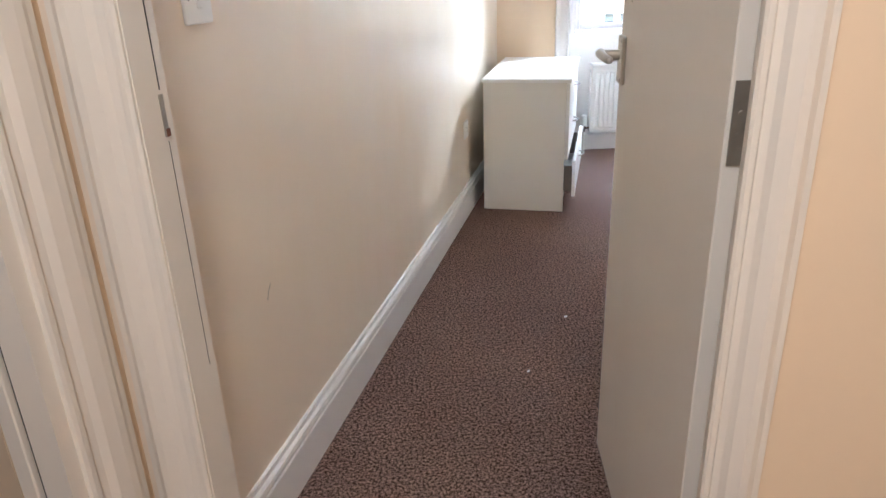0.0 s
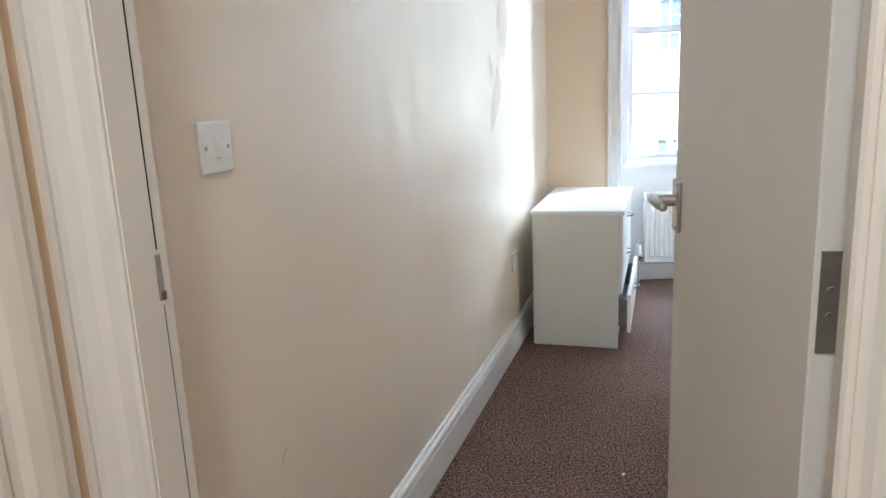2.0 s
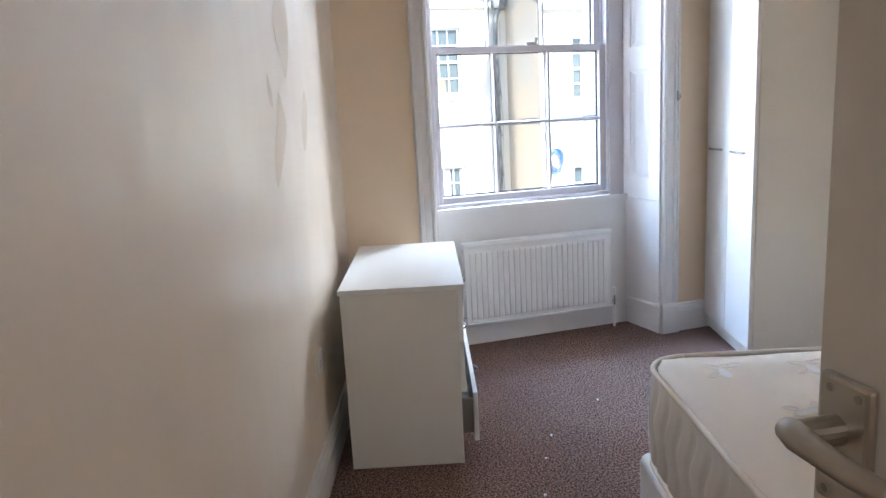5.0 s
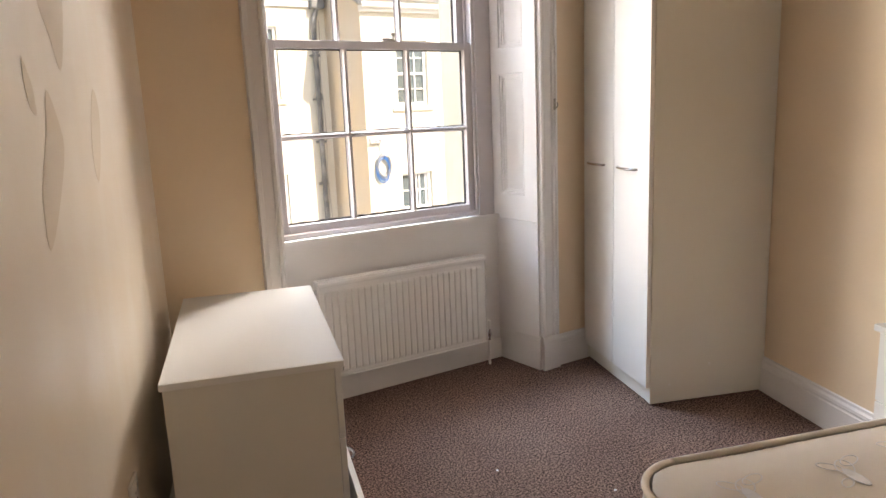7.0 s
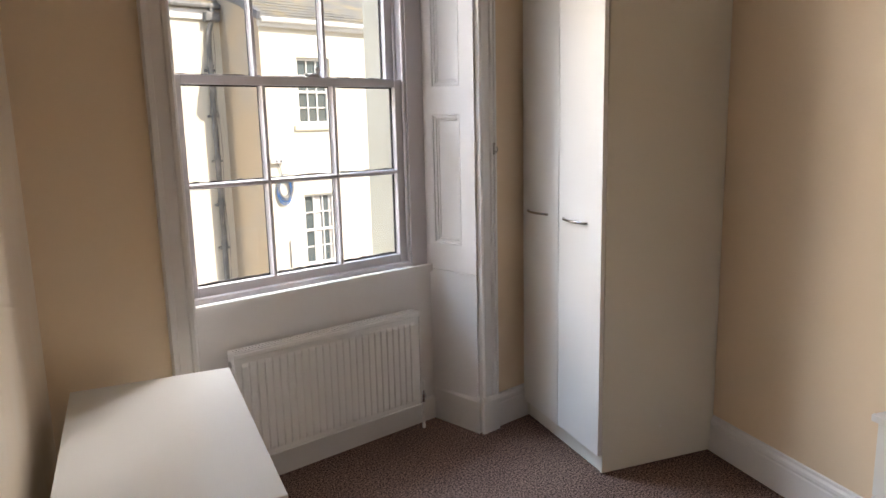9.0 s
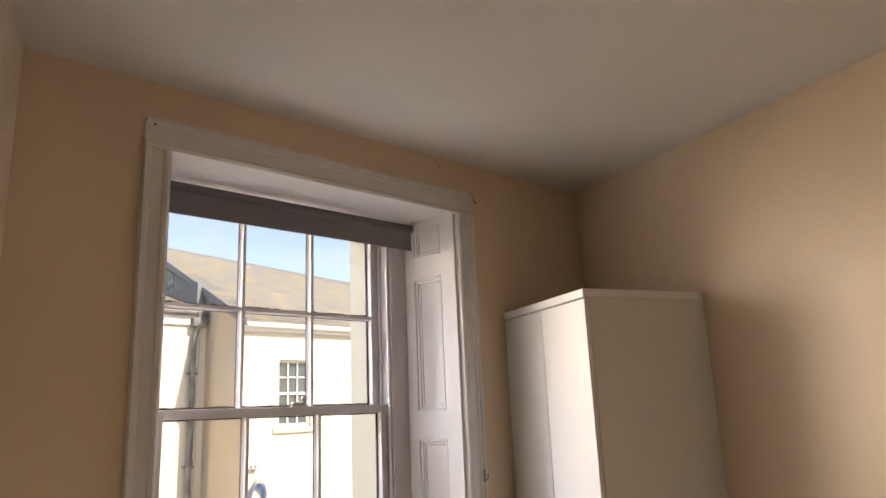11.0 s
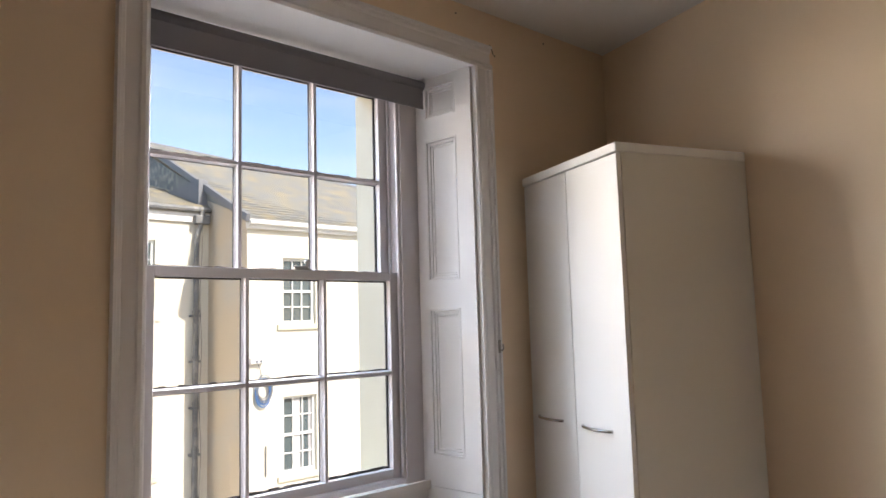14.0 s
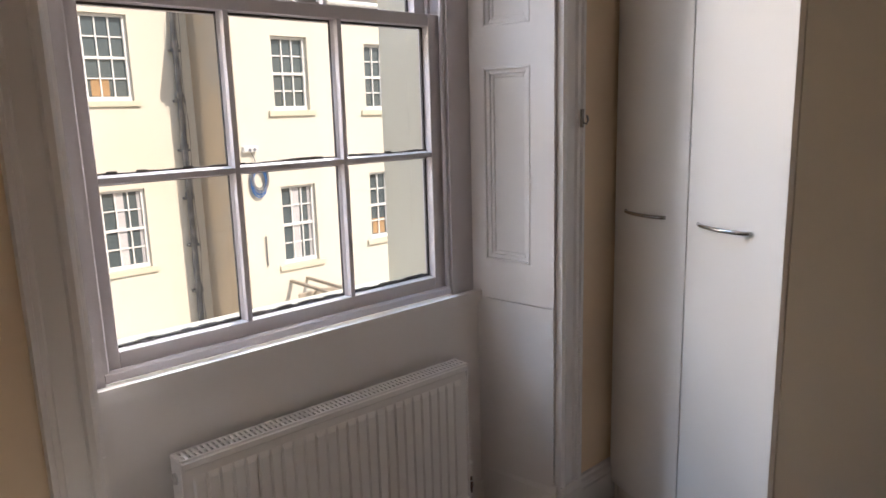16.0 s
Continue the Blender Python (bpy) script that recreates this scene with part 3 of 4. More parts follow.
for x, z in ((1.598, 2.402), (2.778, 2.402)):
    part("bracket", solid(x - 0.003, x + 0.003, 3.25, 3.30, z - 0.024, z + 0.028, 0.001), PLASTIC, blind, "white plastic blind bracket")

wire = thing("bent_wire", pose(2.948, YW - 0.004, 2.52), "short bent black wire stub at the corner of the casing", "wire")
bm = bmesh.new()
tube(bm, [(-0.012, -0.004, 0.020), (-0.004, -0.010, 0.014), (-0.006, -0.014, -0.004), (0.004, -0.012, -0.022), (0.016, -0.008, -0.024), (0.020, -0.006, -0.016)], 0.0018, 6)
part("stub", bm, DARK, wire)
for x, z in ((2.758, 2.632), (3.30, 2.640), (1.50, 2.505)):
    nail = thing("nail", pose(x, YW if x > 1.6 else YW - 0.022, z), "tiny dark nail head above the window casing", "nail", "nails by the casing")
    bm = bmesh.new()
    disc(bm, (0, 0.001, 0), (0, -1, 0), 0.0035, 0.003, 8)
    part("head", bm, DARK, nail)

# ---- radiator ----
rad = thing("radiator", pose(1.764, 3.220, 0.137, 0, 0, -1.1), "white ribbed steel panel radiator with a slotted top grille", "radiator")
RW, RH = 0.874, 0.444
bm = bmesh.new()
nx = 26
pitch = (RW - 0.05) / nx
zs = [0.0, 0.022, 0.036, RH - 0.058, RH - 0.044, RH - 0.02]
xs = [0.0, 0.018]
dep = [0, 0]
for i in range(nx):
    c0 = 0.025 + pitch * (i + 0.5)
    for o, d in ((-0.47, 0), (-0.33, 1), (0.33, 1), (0.47, 0)):
        xs.append(c0 + o * pitch)
        dep.append(d)
xs += [RW - 0.018, RW]
dep += [0, 0]
grid = [[bm.verts.new((x, (0.0045 if (j in (2, 3) and d) else 0.0105), z)) for x, d in zip(xs, dep)] for j, z in enumerate(zs)]
for r0, r1 in zip(grid, grid[1:]):
    for i in range(len(xs) - 1):
        bm.faces.new((r0[i], r0[i + 1], r1[i + 1], r1[i]))
part("front_panel", bm, RADPAINT, rad, "white ribbed front panel")
part("rim", solid(0, RW, 0.003, 0.012, RH - 0.022, RH - 0.002, 0.003), RADPAINT, rad)
part("rim", solid(0, RW, 0.003, 0.012, -0.003, 0.006, 0.002), RADPAINT, rad)
for x in (-0.002, RW - 0.004):
    part("side_cover", solid(x, x + 0.006, 0.004, 0.062, 0.0, RH + 0.002, 0.002), RADPAINT, rad)
part("back_panel", solid(0.004, RW - 0.004, 0.048, 0.056, 0.005, RH - 0.01, 0.002), RADPAINT, rad)
part("back_bracket", solid(0.1, 0.14, 0.056, 0.105, 0.05, 0.38), RADPAINT, rad)
part("back_bracket", solid(0.75, 0.79, 0.056, 0.105, 0.05, 0.38), RADPAINT, rad)
# solid dark block: shade between the radiator panels put in as colour
part("cavity_shade", solid(0.008, RW - 0.008, 0.016, 0.046, 0.02, RH - 0.02), DARK, rad, "dark block for the shade inside the radiator")
grille = part("grille", solid(0, RW, 0.006, 0.012, RH - 0.004, RH + 0.004, 0.001), RADPAINT, rad, "white slotted top grille")
part("grille_rail", solid(0, RW, 0.054, 0.060, RH - 0.004, RH + 0.004, 0.001), RADPAINT, grille)
part("grille_rail", solid(0.006, RW - 0.006, 0.031, 0.035, RH - 0.004, RH + 0.0035), RADPAINT, grille)
bar = mesh_of("grille_bar", solid(-0.0035, 0.0035, 0.012, 0.054, -0.003, 0.003), RADPAINT)
nb = 64
for i in range(nb + 1):
    ob = new("grille_bar", bar)
    ob.matrix_basis = pose(0.006 + (RW - 0.012) * i / nb, 0, RH)
    ob.parent = grille
bm = bmesh.new()
disc(bm, (-0.003, 0.033, RH - 0.045), (-1, 0, 0), 0.014, 0.004, 18, 0.001)
part("end_plug", bm, CHROME, rad, "round metal end plug")

valve = thing("radiator_valve", pose(2.668, 3.238, 0.165), "small chrome lockshield valve with a painted pipe into the floor", "radiator valve")
bm = bmesh.new()
tube(bm, [(-0.024, 0, 0), (-0.006, 0, 0), (0, 0, 0)], 0.009, 12)
part("tail", bm, CHROME, valve)
bm = bmesh.new()
tube(bm, [(0, 0, -0.03), (0, 0, -0.012), (0, 0, -0.010), (0, 0, 0.010), (0, 0, 0.012), (0, 0, 0.03)], [0.010, 0.010, 0.013, 0.013, 0.009, 0.009], 8)
part("body", bm, CHROME, valve)
bm = bmesh.new()
tube(bm, [(0, 0, 0.028), (0, 0, 0.07), (0, 0, 0.074)], [0.011, 0.010, 0.006], 12)
part("cap", bm, PLASTIC, valve, "white plastic valve cap")
bm = bmesh.new()
tube(bm, [(0, 0, -0.16), (0, 0, -0.03)], 0.0075, 10)
part("pipe", bm, GLOSS, valve, "white painted pipe")
trv = thing("thermostatic_valve", pose(1.726, 3.238, 0.168), "white thermostatic radiator valve head on a chrome body", "radiator valve")
bm = bmesh.new()
tube(bm, [(0.036, 0, 0), (0.01, 0, 0), (0, 0, 0)], 0.009, 12)
tube(bm, [(0, 0, -0.028), (0, 0, -0.012), (0, 0, -0.010), (0, 0, 0.010), (0, 0, 0.014)], [0.010, 0.010, 0.014, 0.014, 0.012], 8)
part("body", bm, CHROME, trv)
bm = bmesh.new()
tube(bm, [(0, 0, 0.014), (0, 0, 0.02), (0, 0, 0.075), (0, 0, 0.083)], [0.016, 0.021, 0.019, 0.014], 16)
part("head", bm, PLASTIC, trv, "white plastic ribbed valve head")
bm = bmesh.new()
tube(bm, [(0, 0, -0.165), (0, 0, -0.028)], 0.0075, 10)
part("pipe", bm, GLOSS, trv, "white painted pipe")

# ---- doorway ----
AR2 = [(0, 0), (0, 0.010), (0.004, 0.013), (0.010, 0.013), (0.013, 0.008), (0.022, 0.0105), (0.030, 0.018), (0.046, 0.022), (0.056, 0.021), (0.064, 0.015), (0.072, 0.013), (0.072, 0)]
frame1 = thing("door_frame", ML.copy(), "cream gloss-painted door lining with moulded architraves", "door frame", kind="structure")
part("lining", solid(-0.590, -0.518, -0.067, -0.036, 0, 2.03), CREAMGLOSS, frame1, "cream painted jamb with a strike plate recess")
part("lining", solid(-0.545, -0.483, -0.8975, -0.888, 0, 2.03), CREAMGLOSS, frame1)
part("stop", solid(-0.590, -0.545, -0.8975, -0.863, 0, 2.03), CREAMGLOSS, frame1)
part("lining", solid(-0.590, -0.518, -0.869, -0.067, 2.0, 2.03), CREAMGLOSS, frame1)
part("crack", solid(-0.5375, -0.5355, -0.0678, -0.0665, 1.06, 2.0), DARK, frame1, "dark crack between stop and jamb")
part("crack", solid(-0.5362, -0.5354, -0.0676, -0.0665, 0.60, 0.985), DARK, frame1, "dark crack between stop and jamb")
for s, sg, wd in ((0.065, -1, 1.46), (0.859, 1, 1.02)):
    bm = bmesh.new()
    prism(bm, [(sg * a * wd, b) for a, b in AR2], (-0.585, -s, 0), (-0.585, -s, 2.04), up=(-1, 0, 0), side=(0, -1, 0))
    part("architrave", bm, CREAMGLOSS, frame1, "cream gloss moulded architrave")
bm = bmesh.new()
prism(bm, AR2, (-0.585, 0.0, 2.01), (-0.585, -0.95, 2.01), up=(-1, 0, 0), side=(0, 0, 1))
part("architrave", bm, CREAMGLOSS, frame1)
strike = thing("strike_plate", ML @ pose(-0.538, -0.0675, 1.022), "worn steel strike plate with paint chips and rust", "strike plate")
part("plate", solid(-0.004, 0.005, -0.0018, 0.001, -0.030, 0.032, 0.0006), STEEL, strike)
part("rust_spot", solid(-0.003, 0.006, -0.0035, -0.0018, -0.030, -0.018, 0.0006), RUST, strike, "brown rusty lip")
DM = ML @ pose(-0.495, -0.845, 0) @ pose(0, 0, 0, 0, 0, 11.3)
hinge = thing("door_hinge", DM @ pose(-0.0105, -0.024, 1.018) @ pose(0, 0, 0, 0, 0, -90), "worn steel butt hinge leaf with two visible screws", "hinge")
part("leaf", solid(-0.0185, 0.014, -0.002, 0.0005, -0.054, 0.054, 0.0005), STEEL, hinge)
for x, z in ((0.004, 0.040), (-0.007, 0.013), (-0.007, -0.014), (0.004, -0.042)):
    bm = bmesh.new()
    disc(bm, (x, -0.0018, z), (0, -1, 0), 0.0045, 0.0012, 12, 0.0005)
    part("screw", bm, STEEL, hinge)

door = thing("door_1", DM, "cream painted flush door standing open into the room", "door", kind="structure")
part("leaf", solid(-0.010, 0.670, -0.040, 0.0, 0.008, 1.985, 0.002), DOORPAINT, door, "flat cream painted door leaf with small scuffs")
hd = thing("door_handle", pose(0, 0, 0), "satin nickel lever handle on a rectangular backplate", "door handle")
hd.parent = door
hd.matrix_basis = pose(0.6345, 0.0, 1.016)
part("backplate", solid(-0.0245, 0.0245, 0.0, 0.009, -0.050, 0.050, 0.004, 2), SATIN, hd)
bm = bmesh.new()
disc(bm, (0.004, 0.007, 0.010), (0, 1, 0), 0.0115, 0.036, 18, 0.002)
part("neck", bm, SATIN, hd, smooth=False)
bm = bmesh.new()
tube(bm, [(0.012, 0.043, 0.014), (0.006, 0.047, 0.015), (-0.006, 0.050, 0.015), (-0.03, 0.050, 0.013), (-0.055, 0.048, 0.011), (-0.078, 0.045, 0.010), (-0.084, 0.044, 0.010)], [0.006, 0.0095, 0.0105, 0.009, 0.0085, 0.008, 0.0065], 14, 1.0)
part("lever", bm, SATIN, hd, "curved satin lever", smooth=True)
for x in (-0.014, 0.012):
    for z in (-0.040, 0.040):
        bm = bmesh.new()
        disc(bm, (x, 0.0088, z), (0, 1, 0), 0.0035, 0.001, 10)
        part("screw", bm, STEEL, hd)
for x, z in ((0.583, 1.135),):
    bm = bmesh.new()
    disc(bm, (x, 0.0002, z), (0, 1, 0), 0.0014, 0.001, 8)
    part("nick", bm, DARK, door, "small dark nick")

# second doorway of the hall
frame2 = thing("door_frame_side", ML.copy(), "cream painted door frame of the next room, beside the first", "door frame", kind="structure")
part("lining", solid(-0.750, -0.720, 0.060, 0.110, 0, 2.03), CREAMGLOSS, frame2)
part("lining", solid(-1.495, -1.465, 0.060, 0.13, 0, 2.03), CREAMGLOSS, frame2)
for a, sg in ((-0.722, 1), (-1.493, -1)):
    bm = bmesh.new()
    prism(bm, [(sg * p * 1.55, q) for p, q in AR2], (a, 0.062, 0), (a, 0.062, 2.04), up=(0, -1, 0), side=(1, 0, 0))
    part("architrave", bm, CREAMGLOSS, frame2, "cream gloss moulded architrave")
part("door_edge", solid(-0.757, -0.7205, 0.1182, 0.148, 0.008, 1.985, 0.002), CREAMGLOSS, frame2, "cream painted edge of the open door")
part("shadow_gap", solid(-0.745, -0.7212, 0.1101, 0.118, 0, 1.985), DARK, frame2, "dark gap at the hinge side")

# ---- switch, socket ----
def wall_plate(name, m, w, h, label, cat):
    t = thing(name, m, label, cat)
    part("plate", solid(-w / 2, w / 2, -0.008, 0.0, -h / 2, h / 2, 0.0035, 2), PLASTIC, t)
    return t


sw = wall_plate("light_switch", ML @ pose(-0.276, 0.018, 1.174), 0.086, 0.086, "white plastic single light switch with two screws", "light switch")
part("rocker", solid(-0.008, 0.008, -0.0105, -0.0078, -0.017, 0.017, 0.0015), PLASTIC, sw)
for x in (-0.030, 0.030):
    bm = bmesh.new()
    disc(bm, (x, -0.0078, 0), (0, -1, 0), 0.0036, 0.001, 12)
    part("screw", bm, STEEL, sw)
so = wall_plate("wall_socket", ML @ pose(1.955, 0.018, 0.445), 0.086, 0.086, "white plastic wall socket just above the skirting", "wall socket")
part("rocker", solid(0.016, 0.026, -0.0105, -0.0078, 0.010, 0.026, 0.001), PLASTIC, so)
for x, z in ((-0.012, -0.010), (0.012, -0.010), (0, 0.008)):
    part("pin_hole", solid(x - 0.003, x + 0.003, -0.0084, -0.0079, z - 0.002, z + 0.002), DARK, so)

# ---- chests of drawers ----
def bow(bm, x0, x1, y, out, z, r=0.0042):
    pts = []
    for i in range(13):
        u = i / 12
        pts.append((x0 + (x1 - x0) * u, y - out * math.sin(math.pi * u) ** 0.6, z))
    return tube(bm, pts, r, 8)


def chest(m, label, group, opened):
    """Local x along the drawer front, local y from front (0) to back."""
    W, D, H = 0.825, 0.433, 0.683
    t = thing("chest_of_drawers", m, label, "chest of drawers", group)
    part("top", solid(-0.012, W + 0.012, -0.008, D, H - 0.018, H, 0.0015), LAMINATE, t, "smooth white laminate top")
    b = part("body", solid(0, 0.016, 0.018, D - 0.006, 0.006, H - 0.0185, 0.001), LAM_SIDE, t, "cream laminate carcass")
    part("side_panel", solid(W - 0.016, W, 0.018, D - 0.006, 0.006, H - 0.0185, 0.001), LAM_SIDE, b)
    part("back_panel", solid(0.016, W - 0.016, D - 0.012, D - 0.006, 0.035, H - 0.0185), LAM_SIDE, b)
    part("plinth", solid(0.016, W - 0.016, 0.05, 0.066, 0.006, 0.06), LAM_SIDE, b)
    part("base", solid(0.016, W - 0.016, 0.02, D - 0.012, 0.06, 0.072), LAM_SIDE, b)
    for x in (0.03, W - 0.03):
        for y in (0.05, D - 0.04):
            bm = bmesh.new()
            disc(bm, (x, y, 0.0), (0, 0, 1), 0.014, 0.055, 10)
            part("foot", bm, DARK, t, "small black foot")
    zs = [(0.090, 0.277), (0.281, 0.468), (0.472, 0.661)]
    for k, (z0, z1) in enumerate(zs):
        y = -(0.040 if (opened and k == 0) else 0.0)
        d = part("drawer", solid(0.002, W - 0.002, y, y + 0.0165, z0, z1, 0.001), LAMINATE, t, "white laminate drawer, " + ("pulled slightly open" if y else "closed"))
        part("drawer_side", solid(0.03, 0.042, y + 0.017, y + 0.32, z0 + 0.02, z1 - 0.035), DRAWERSIDE, d)
        part("drawer_side", solid(W - 0.042, W - 0.03, y + 0.017, y + 0.32, z0 + 0.02, z1 - 0.035), DRAWERSIDE, d)
        part("drawer_bottom", solid(0.042, W - 0.042, y + 0.017, y + 0.32, z0 + 0.02, z0 + 0.026), LAM_SIDE, d)
        bm = bmesh.new()
        bow(bm, W / 2 - 0.052, W / 2 + 0.052, y + 0.001, 0.030, (z0 + z1) / 2 + 0.03)
        part("handle", bm, BOWMETAL, d, "chrome bow handle", smooth=True)
    return t


# front towards the room (local -y): the chest by the left wall
CM = ML @ pose(2.035, -0.489, 0) @ pose(0, 0, 0, 0, 0, 0.86)
chest(CM, "white laminate three-drawer chest with chrome handles, bottom drawer ajar", "white laminate chests", True)
C2 = MR @ pose(-0.868, 0.447, 0) @ pose(0, 0, 0, 0, 0, 180)
chest(C2, "white laminate three-drawer chest, closed, beside the bed against the far wall", "white laminate chests", False)

# ---- wardrobe ----
WM = pose(2.918, 2.404, 0) @ pose(0, 0, 0, 0, 0, -19.8)
ward = thing("wardrobe", WM, "tall white laminate two-door wardrobe with chrome bow handles", "wardrobe")
WD, WW, WH = 0.553, 0.650, 1.996
part("side_panel", solid(0.0, WD, 0.0, 0.018, 0.006, WH - 0.034, 0.001), LAM_SIDE, ward, "cream laminate side panel")
part("side_panel", solid(0.0, WD, WW - 0.018, WW, 0.006, WH - 0.034, 0.001), LAM_SIDE, ward)
part("back_panel", solid(WD - 0.006, WD - 0.001, 0.018, WW - 0.018, 0.006, WH - 0.034), LAM_SIDE, ward)
part("base", solid(0.02, WD - 0.006, 0.018, WW - 0.018, 0.075, 0.092), LAM_SIDE, ward)
part("plinth", solid(0.004, 0.020, 0.0182, WW - 0.0182, 0.006, 0.080), LAM_SIDE, ward, "white plinth")
part("top", solid(-0.026, WD, -0.003, WW + 0.003, WH - 0.034, WH, 0.003), LAMINATE, ward, "white laminate top with a rounded front edge")
for k in range(2):
    y0 = 0.002 + k * (WW / 2)
    d = part("door", solid(-0.020, -0.002, y0, y0 + WW / 2 - 0.004, 0.082, WH - 0.038, 0.0012), LAMINATE, ward, "smooth white wardrobe door")
    bm = bmesh.new()
    ya, yb = y0 + (0.30 if k == 0 else 0.26) * WW / 2, y0 + (0.86 if k == 0 else 0.82) * WW / 2
    pts = []
    for i in range(13):
        u = i / 12
        pts.append((-0.020 - 0.026 * math.sin(math.pi * u) ** 0.6, ya + (yb - ya) * u, 1.015))
    tube(bm, pts, 0.0055, 8)
    part("handle", bm, BOWMETAL, d, "chrome bow handle", smooth=True)
for x, z in ((0.09, 0.085), (0.28, 0.16)):
    bm = bmesh.new()
    disc(bm, (x, 0.0003, z), (0, -1, 0), 0.006, 0.0015, 12)
    part("screw_cap", bm, PLASTIC, ward, "small white screw cap")

# ---- bed ----
BM = ML @ pose(-0.465, -0.950, 0)
BL, BWD = 1.905, 0.895


def rounded(bm, x0, x1, y0, y1, z0, z1, r, seg=6, edge=0.03, sag=0.0):
    """A soft block with rounded plan corners and rolled edges."""
    def outline(inset, z):
        pts = []
        for cx, cy, a0 in ((x1 - r, y1 - r, 0), (x0 + r, y1 - r, 90), (x0 + r, y0 + r, 180), (x1 - r, y0 + r, 270)):
            for i in range(seg + 1):
                a = radians(a0 + 90 * i / seg)
                pts.append((cx + (r - inset) * math.cos(a), cy + (r - inset) * math.sin(a), z))
        return [bm.verts.new(p) for p in pts]

    rings = []
    for i in range(4):
        a = radians(90 * i / 3)
        rings.append(outline(edge * (1 - math.sin(a)), z0 + edge * (1 - math.cos(a))))
    for i in range(4):
        a = radians(90 * i / 3)
        rings.append(outline(edge * (1 - math.cos(a)), z1 - edge * (1 - math.sin(a))))
    for u, v in zip(rings, rings[1:]):
        k = len(u)
        for i in range(k):
            bm.faces.new((u[i], u[(i + 1) % k], v[(i + 1) % k], v[i]))
    bm.faces.new(rings[0][::-1])
    bm.faces.new(rings[-1])
    return bm


divan = thing("divan_base", BM, "white fabric divan bed base under the mattress", "bed base")
part("base_body", rounded(bmesh.new(), 0, BL + 0.005, -BWD - 0.01, 0.012, 0.035, 0.325, 0.04, edge=0.012), DIVAN, divan, smooth=False)
for x in (0.12, BL - 0.12):
    for y in (-0.1, -BWD + 0.1):
        bm = bmesh.new()
        disc(bm, (x, y, 0), (0, 0, 1), 0.022, 0.036, 12)
        part("castor", bm, DARK, divan, "black castor")
matt = thing("mattress", BM @ pose(0, 0, 0.326), "bare cream single mattress with quilted sides and flower motifs", "mattress")
mh = 0.275


def puff_top():
    bm = bmesh.new()
    nx, ny, r = 60, 30, 0.11
    grid = {}
    for i in range(nx + 1):
        for j in range(ny + 1):
            u, v = i / nx, j / ny
            x, y = 0.012 + (BL - 0.024) * u, -0.012 - (BWD - 0.024) * v
            # pull the corners in
            cx, cy = min(max(x, r), BL - r), max(min(y, -r), -BWD + r)
            d = math.hypot(x - cx, y - cy)
            if d > r - 0.012:
                q = (r - 0.012) / d
                x, y = cx + (x - cx) * q, cy + (y - cy) * q
            e = min(u * nx / 4, (1 - u) * nx / 4, v * ny / 3, (1 - v) * ny / 3, 1)
            px, py = (x * 3.3) % 1 - 0.5, (y * 3.3 + (0.5 if int(x * 3.3) % 2 else 0)) % 1 - 0.5
            q = math.exp(-(px * px + py * py) * 40)
            h = 0.020 * math.sqrt(max(0, e)) - 0.007 * q * (e >= 1) + 0.003 * noise.noise(Vector((x * 5, y * 5, 0)))
            grid[i, j] = bm.verts.new((x, y, mh - 0.006 + h))
    for i in range(nx):
        for j in range(ny):
            try:
                bm.faces.new((grid[i, j], grid[i, j + 1], grid[i + 1, j + 1], grid[i + 1, j]))
            except ValueError:
                pass
    bmesh.ops.remove_doubles(bm, verts=bm.verts, dist=0.0005)
    return bm


def ring_path(r, inset, z, seg=8):
    pts = []
    for cx, cy, a0 in ((BL - r, -r, 0), (r, -r, 90), (r, -BWD + r, 180), (BL - r, -BWD + r, 270)):
        for i in range(seg + 1):
            a = radians(a0 + 90 * i / seg)
            pts.append((cx + (r - inset) * math.cos(a), cy + (r - inset) * math.sin(a), z))
    return pts + pts[:1]


def border():
    """The quilted side: zigzag stitched channels between the two tapes."""
    bm = bmesh.new()
    base = ring_path(0.11, 0, 0, 8)
    pts = []
    for p, q in zip(base, base[1:]):
        p, q = Vector(p), Vector(q)
        n = max(1, int((q - p).length / 0.012))
        pts += [p.lerp(q, i / n) for i in range(n)]
    run, k = 0.0, len(pts)
    cols = []
    for i, p in enumerate(pts):
        q = pts[(i + 1) % k]
        w = (q - pts[i - 1]).normalized()
        out = Vector((w.y, -w.x, 0))
        if out.dot(p - Vector((BL / 2, -BWD / 2, 0))) < 0:
            out = -out
        col = []
        for j in range(17):
            v = j / 16
            z = 0.012 + (mh - 0.024) * v
            zig = abs(((z / 0.075) % 2) - 1) * 0.035
            d = ((run + zig) / 0.085) % 1
            puff = 0.010 * math.sin(math.pi * v) ** 0.5 - 0.008 * math.exp(-((d - 0.5) / 0.10) ** 2)
            col.append(bm.verts.new(p + out * puff + Vector((0, 0, z))))
        cols.append(col)
        run += (q - p).length
    for i in range(k):
        a, b = cols[i], cols[(i + 1) % k]
        for j in range(16):
            bm.faces.new((a[j], b[j], b[j + 1], a[j + 1]))
    return bm


part("border", border(), QUILT, matt, "white quilted border with zigzag stitching", smooth=True)
part("underside", rounded(bmesh.new(), 0.008, BL - 0.008, -BWD + 0.008, -0.008, 0.0, mh - 0.02, 0.10, edge=0.01), TICKING, matt)
part("top_panel", puff_top(), TICKING, matt, "cream damask top panel", smooth=True)
for z in (0.010, mh - 0.004):
    bm = bmesh.new()
    tube(bm, ring_path(0.11, 0.0, z, 8), 0.0075, 8)
    part("piping", bm, TAPE, matt, "cream piped edge", smooth=True)


